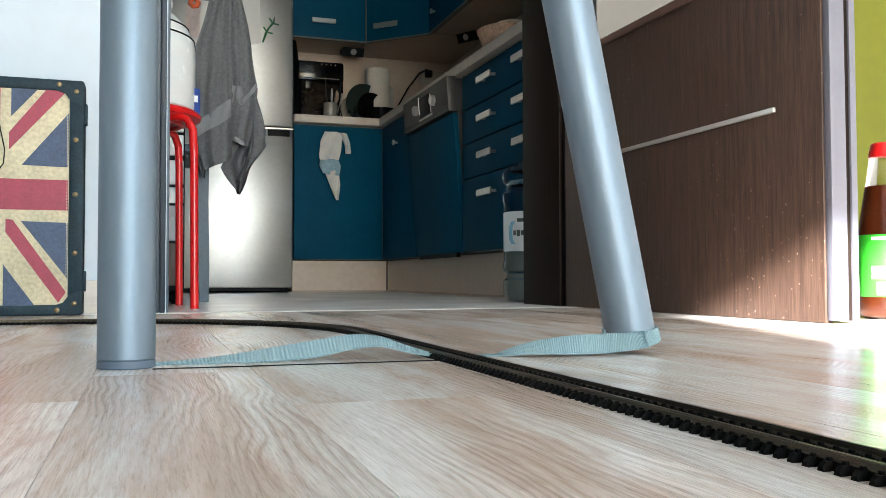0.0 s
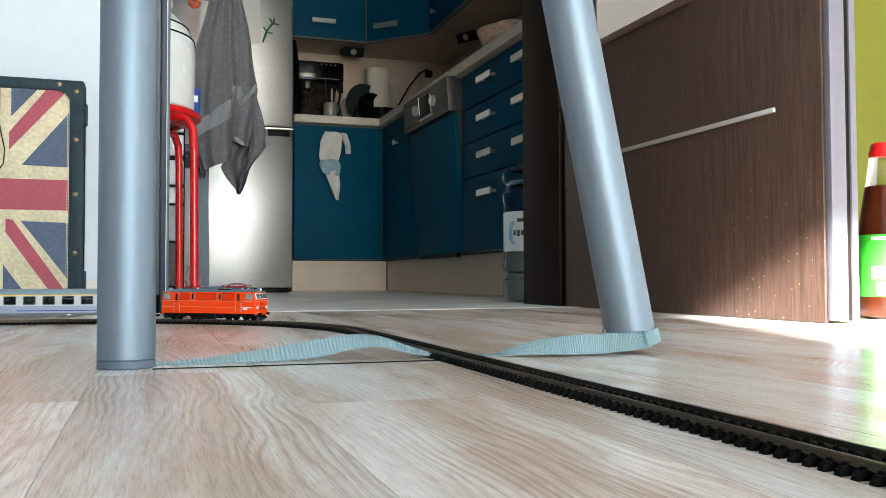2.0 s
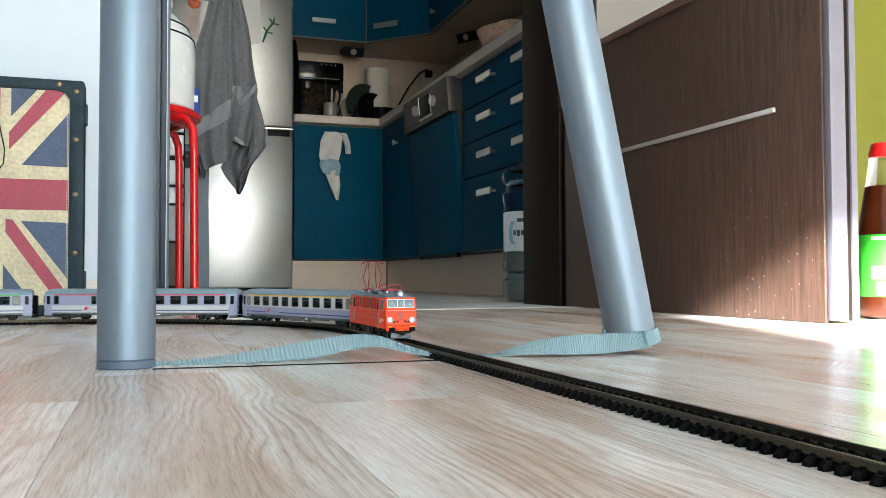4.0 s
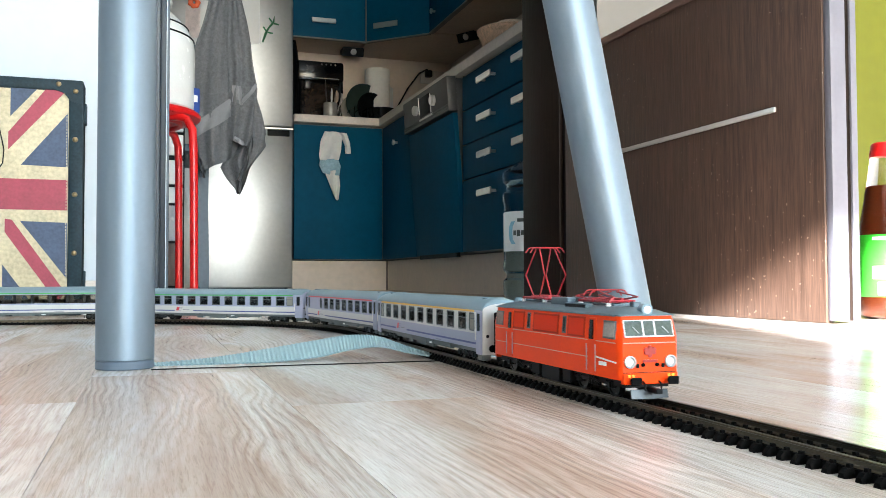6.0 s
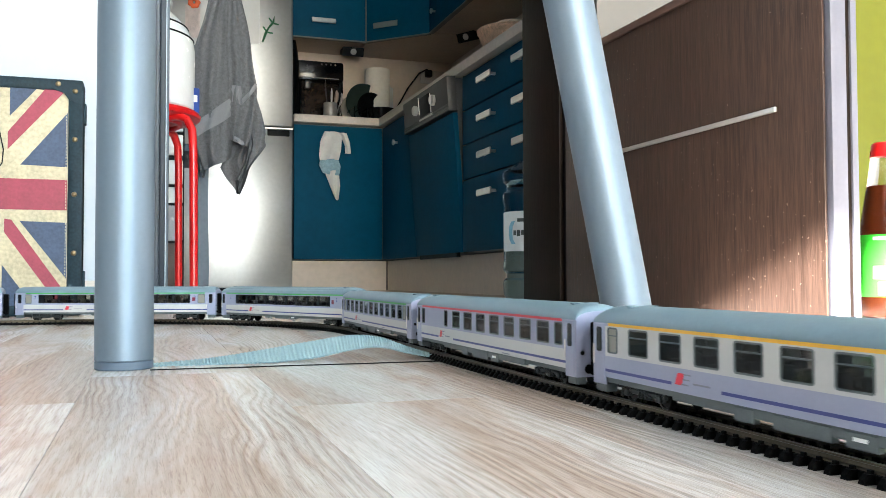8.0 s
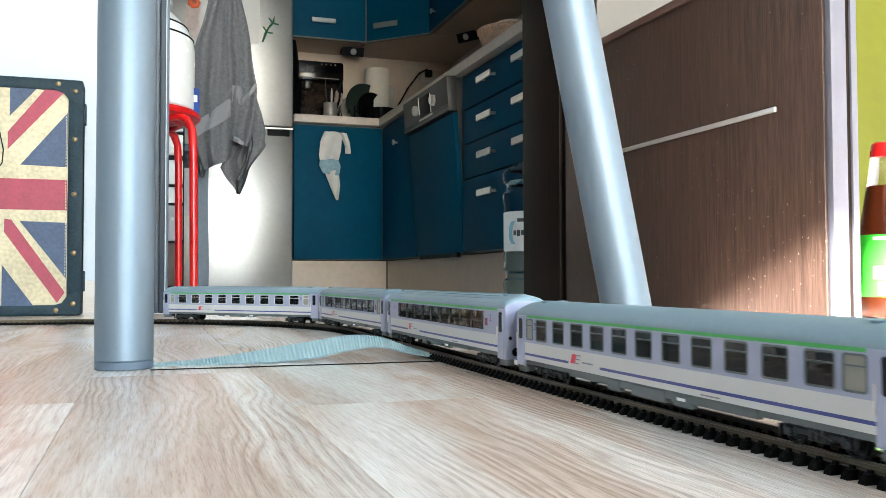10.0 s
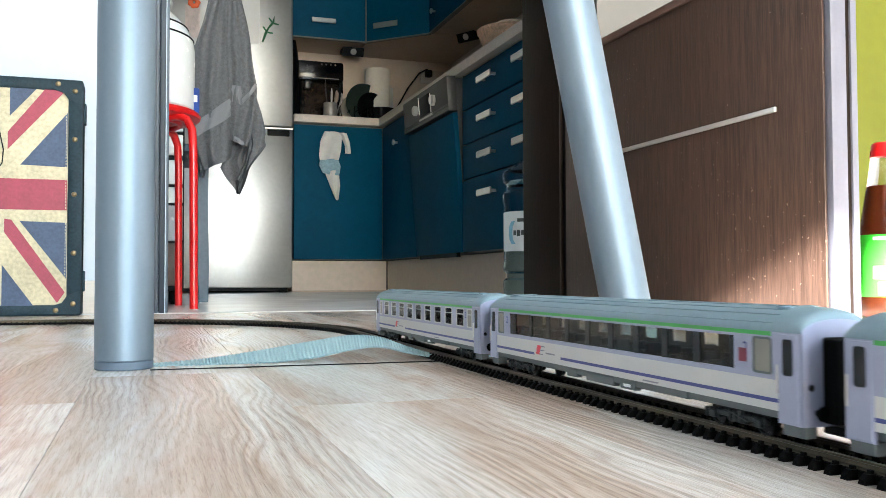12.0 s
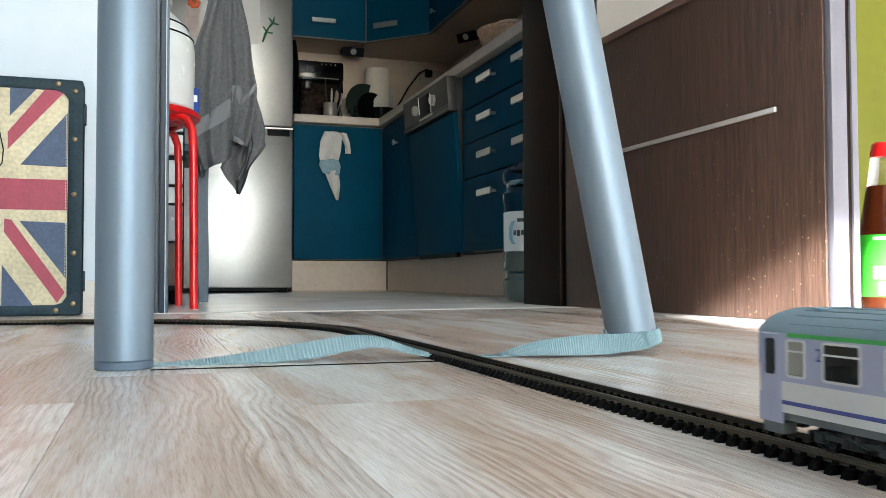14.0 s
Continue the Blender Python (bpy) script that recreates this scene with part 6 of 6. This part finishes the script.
    prof = [(0.0, 0.012), (0.07, 0.003), (0.092, 0.006), (0.104, 0.022), (0.106, 0.054), (0.104, 0.062), (0.095, 0.069), (0.095, 0.082), (0.104, 0.090), (0.107, 0.100), (0.104, 0.114), (0.102, 0.125), (0.102, 0.275), (0.105, 0.287), (0.108, 0.300),
            (0.105, 0.314), (0.094, 0.322), (0.094, 0.338), (0.105, 0.348), (0.108, 0.362), (0.105, 0.376), (0.090, 0.386), (0.060, 0.400), (0.036, 0.414), (0.028, 0.428), (0.028, 0.450), (0.0, 0.450)]
    part("bottle", lathe(bmesh.new(), prof, 48), pet, wj)
    part("label", lathe(bmesh.new(), [(0.1023, 0.145), (0.1031, 0.146), (0.1031, 0.258), (0.1023, 0.259)], 48), mat("white_paper_label", (0.80, 0.83, 0.84), 0.4, vary=0.04, scale=8), wj)
    bm = bmesh.new()
    ring_loft(bm, [[(0.1035 * math.cos(radians(a)), 0.1035 * math.sin(radians(a)), z) for a in (192 + d, 195 + d, 199 + d, 202 + d)] for z, d in ((0.165, 8), (0.178, 2), (0.195, 0), (0.215, 1), (0.230, 7))], closed=False)
    part("label_swoosh", bm, mat("light_blue_print", (0.25, 0.52, 0.68), 0.4, vary=0.1), wj)
    for a0, a1, z0, z1 in ((205, 211, 0.190, 0.204), (213, 220, 0.187, 0.205), (222, 229, 0.190, 0.204), (214, 230, 0.228, 0.238)):
        bm = bmesh.new()
        ring_loft(bm, [[(rr * math.cos(radians(a0 + (a1 - a0) * q / 4)), rr * math.sin(radians(a0 + (a1 - a0) * q / 4)), z) for q in range(5)] for rr, z in ((0.1034, z0), (0.1038, z0 + 0.001), (0.1038, z1 - 0.001), (0.1034, z1))], closed=False)
        part("label_print", bm, M_SKIRT, wj)
    part("cap", lathe(bmesh.new(), [(0.0, 0.472), (0.028, 0.472), (0.031, 0.451), (0.0, 0.4505)], 28), mat("blue_cap", (0.02, 0.10, 0.35), 0.4), wj)


build_counter_things()

# ---------------------------------------------------------------- floor boards
def plank_material():
    m = bpy.data.materials.new("washed_oak_laminate")
    m.use_nodes = True
    N, L = m.node_tree.nodes, m.node_tree.links
    b = N["Principled BSDF"]
    tc, info, comb = N.new("ShaderNodeTexCoord"), N.new("ShaderNodeObjectInfo"), N.new("ShaderNodeCombineXYZ")
    k = N.new("ShaderNodeMath")
    k.operation, k.inputs[1].default_value = "MULTIPLY", 53.0
    L.new(info.outputs["Random"], k.inputs[0])
    L.new(k.outputs[0], comb.inputs[0])
    L.new(k.outputs[0], comb.inputs[1])
    add = N.new("ShaderNodeVectorMath")
    L.new(tc.outputs["Object"], add.inputs[0])
    L.new(comb.outputs[0], add.inputs[1])

    def scaled(vec, sc):
        mp = N.new("ShaderNodeMapping")
        mp.inputs["Scale"].default_value = sc
        L.new(vec, mp.inputs["Vector"])
        return mp.outputs[0]

    def noise_at(sc, detail, scale, rough=0.55, dist=0.0):
        n = N.new("ShaderNodeTexNoise")
        n.inputs["Scale"].default_value, n.inputs["Detail"].default_value, n.inputs["Roughness"].default_value, n.inputs["Distortion"].default_value = scale, detail, rough, dist
        L.new(scaled(add.outputs[0], sc), n.inputs["Vector"])
        return n.outputs["Fac"]

    def ramp(fac, stops):
        r = N.new("ShaderNodeValToRGB")
        while len(r.color_ramp.elements) < len(stops):
            r.color_ramp.elements.new(0.5)
        for el, (p, c) in zip(r.color_ramp.elements, stops):
            el.position, el.color = p, (*c, 1)
        L.new(fac, r.inputs["Fac"])
        return r.outputs["Color"]

    def blend(kind, fac, a, bb):
        x = N.new("ShaderNodeMix")
        x.data_type, x.blend_type = "RGBA", kind
        if isinstance(fac, float):
            x.inputs["Factor"].default_value = fac
        else:
            L.new(fac, x.inputs["Factor"])
        L.new(a, x.inputs["A"])
        L.new(bb, x.inputs["B"])
        return x.outputs["Result"]

    tone = ramp(noise_at((5, 0.8, 1), 5, 2.6, 0.60, 0.5), ((0.30, (0.45, 0.34, 0.272)), (0.44, (0.55, 0.435, 0.362)), (0.55, (0.655, 0.595, 0.548)), (0.70, (0.735, 0.71, 0.68))))
    wv = N.new("ShaderNodeTexWave")
    wv.wave_type, wv.bands_direction = "BANDS", "X"
    wv.inputs["Scale"].default_value, wv.inputs["Distortion"].default_value, wv.inputs["Detail"].default_value, wv.inputs["Detail Scale"].default_value = 56.0, 26.0, 2.2, 0.42
    L.new(scaled(add.outputs[0], (1, 0.16, 1)), wv.inputs["Vector"])
    rings = ramp(wv.outputs["Fac"], ((0.0, (0.64, 0.56, 0.50)), (0.12, (0.78, 0.73, 0.69)), (0.30, (1.0, 0.99, 0.98)), (0.75, (1.0, 1.0, 1.0)), (0.92, (1.16, 1.17, 1.18))))
    patch = N.new("ShaderNodeMapRange")
    patch.inputs["From Min"].default_value, patch.inputs["From Max"].default_value, patch.inputs["To Min"].default_value, patch.inputs["To Max"].default_value = 0.42, 0.68, 0.12, 0.54
    L.new(noise_at((5, 1.3, 1), 2, 2.0), patch.inputs["Value"])
    fine = ramp(noise_at((105, 6.0, 1), 6, 8.0, 0.75, 0.5), ((0.38, (0.66, 0.60, 0.55)), (0.48, (0.97, 0.96, 0.95)), (0.62, (1.10, 1.11, 1.12))))
    col = blend("MULTIPLY", 0.55, blend("MULTIPLY", patch.outputs[0], tone, rings), fine)
    hue = N.new("ShaderNodeHueSaturation")
    vr = N.new("ShaderNodeMapRange")
    vr.inputs["To Min"].default_value, vr.inputs["To Max"].default_value = 0.90, 1.07
    L.new(info.outputs["Random"], vr.inputs["Value"])
    L.new(vr.outputs[0], hue.inputs["Value"])
    L.new(col, hue.inputs["Color"])
    L.new(hue.outputs[0], b.inputs["Base Color"])
    rr = N.new("ShaderNodeMapRange")
    rr.inputs["To Min"].default_value, rr.inputs["To Max"].default_value = 0.15, 0.26
    L.new(noise_at((20, 1, 1), 3, 4.0), rr.inputs["Value"])
    L.new(rr.outputs[0], b.inputs["Roughness"])
    bp = N.new("ShaderNodeBump")
    bp.inputs["Strength"].default_value, bp.inputs["Distance"].default_value = 1.0, 0.0007
    hs = N.new("ShaderNodeMath")
    hs.operation = "MULTIPLY_ADD"
    hs.inputs[1].default_value = 0.45
    wm = N.new("ShaderNodeMath")
    wm.operation = "MULTIPLY"
    L.new(wv.outputs["Fac"], wm.inputs[0])
    L.new(patch.outputs[0], wm.inputs[1])
    L.new(noise_at((110, 2.4, 1), 3, 9.0), hs.inputs[0])
    L.new(wm.outputs[0], hs.inputs[2])
    L.new(hs.outputs[0], bp.inputs["Height"])
    L.new(bp.outputs[0], b.inputs["Normal"])
    return m


def build_planks():
    fl = base("floor", "pale washed oak laminate floor with long boards", "floor", kind="structure")
    m = plank_material()
    rnd = random.Random(5)
    width, x_ref = 0.111, -0.036
    for k in range(-26, 25):
        x0 = max(ROOM_X0, x_ref + width * k)
        x1 = min(ROOM_X1, x_ref + width * (k + 1))
        if x1 - x0 < 0.01:
            continue
        cut = {1: 0.474, -1: 0.53}.get(k, rnd.uniform(-0.5, 1.0))
        cuts = [cut]
        while cuts[0] > WIN_Y:
            cuts.insert(0, cuts[0] - rnd.uniform(0.75, 1.25))
        while cuts[-1] < 1.805:
            cuts.append(cuts[-1] + rnd.uniform(0.75, 1.25))
        cuts = [min(max(c, WIN_Y), 1.805) for c in cuts]
        for y0, y1 in zip(cuts, cuts[1:]):
            if y1 - y0 < 0.02:
                continue
            g = 0.00011
            drop = rnd.uniform(0.0, 0.00010)
            bm = box(bmesh.new(), x0 - (x0 + x1) / 2 + g, x1 - (x0 + x1) / 2 - g, -(y1 - y0) / 2 + g, (y1 - y0) / 2 - g, -0.0105, -drop, r=0.00010, seg=1)
            part("plank", bm, m, fl).location = ((x0 + x1) / 2, (y0 + y1) / 2, 0)


build_planks()

# ---------------------------------------------------------------- the train's run
# seconds and the place of the locomotive's nose along the track
RUN = ((0.0, 1.788), (1.5, 1.437), (3.0, 1.084), (5.3, 0.5480), (6.0, 0.3852), (6.5, 0.2738), (7.0, 0.1660), (7.5, 0.0455), (8.0, -0.0815),
       (9.0, -0.3440), (9.75, -0.5550), (10.5, -0.7720), (11.0, -0.9250), (11.5, -1.0770), (12.0, -1.2275), (13.0, -1.5325), (13.5, -1.6795), (14.0, -1.8310))


def nose_at(t):
    """Smooth run through the table (Catmull-Rom)."""
    k = max(i for i in range(len(RUN) - 1) if RUN[i][0] <= t + 1e-9)
    (t1, a1), (t2, a2) = RUN[k], RUN[k + 1]
    s1 = (a2 - a1) / (t2 - t1) if k == 0 else (a2 - RUN[k - 1][1]) / (t2 - RUN[k - 1][0])
    s2 = (a2 - a1) / (t2 - t1) if k == len(RUN) - 2 else (RUN[k + 2][1] - a1) / (RUN[k + 2][0] - t1)
    u, h = (t - t1) / (t2 - t1), t2 - t1
    return ((2 * u ** 3 - 3 * u * u + 1) * a1 + (u ** 3 - 2 * u * u + u) * h * s1 + (3 * u * u - 2 * u ** 3) * a2 + (u ** 3 - u * u) * h * s2)


def vehicle_pose(mid, pivot):
    """A vehicle whose two bogies, pivot either side of its middle, stand on the track; its nose points to the window."""
    a, b = track_at(mid - pivot)[0], track_at(mid + pivot)[0]
    d = (a - b).normalized()
    return Matrix.Translation((a + b) / 2) @ Matrix.Rotation(math.atan2(d.y, d.x) - math.pi / 2, 4, "Z")


def motions():
    times = [i * 0.25 for i in range(57)]
    for (thing, bogies), first, half, pivot in [(loco, 0.0, 0.084, 0.049)] + [(c, 0.192 + 0.3235 * i, 0.1515, 0.109) for i, c in enumerate(coaches)]:
        rows, turns = [], ([], [])
        for t in times:
            mid = nose_at(t) + first + half
            m = vehicle_pose(mid, pivot)
            rows.append((t, m))
            for k, side in ((0, 1), (1, -1)):
                d = track_at(mid - side * pivot)[1]
                yaw = math.atan2(-d.y, -d.x) - math.pi / 2 - m.to_euler().z
                turns[k].append((t, pose(0, side * pivot, 0, 0, 0, math.degrees(math.atan2(math.sin(yaw), math.cos(yaw))))))
        walk(thing, rows)
        for bogie, r in zip(bogies, turns):
            walk(bogie, r)


motions()
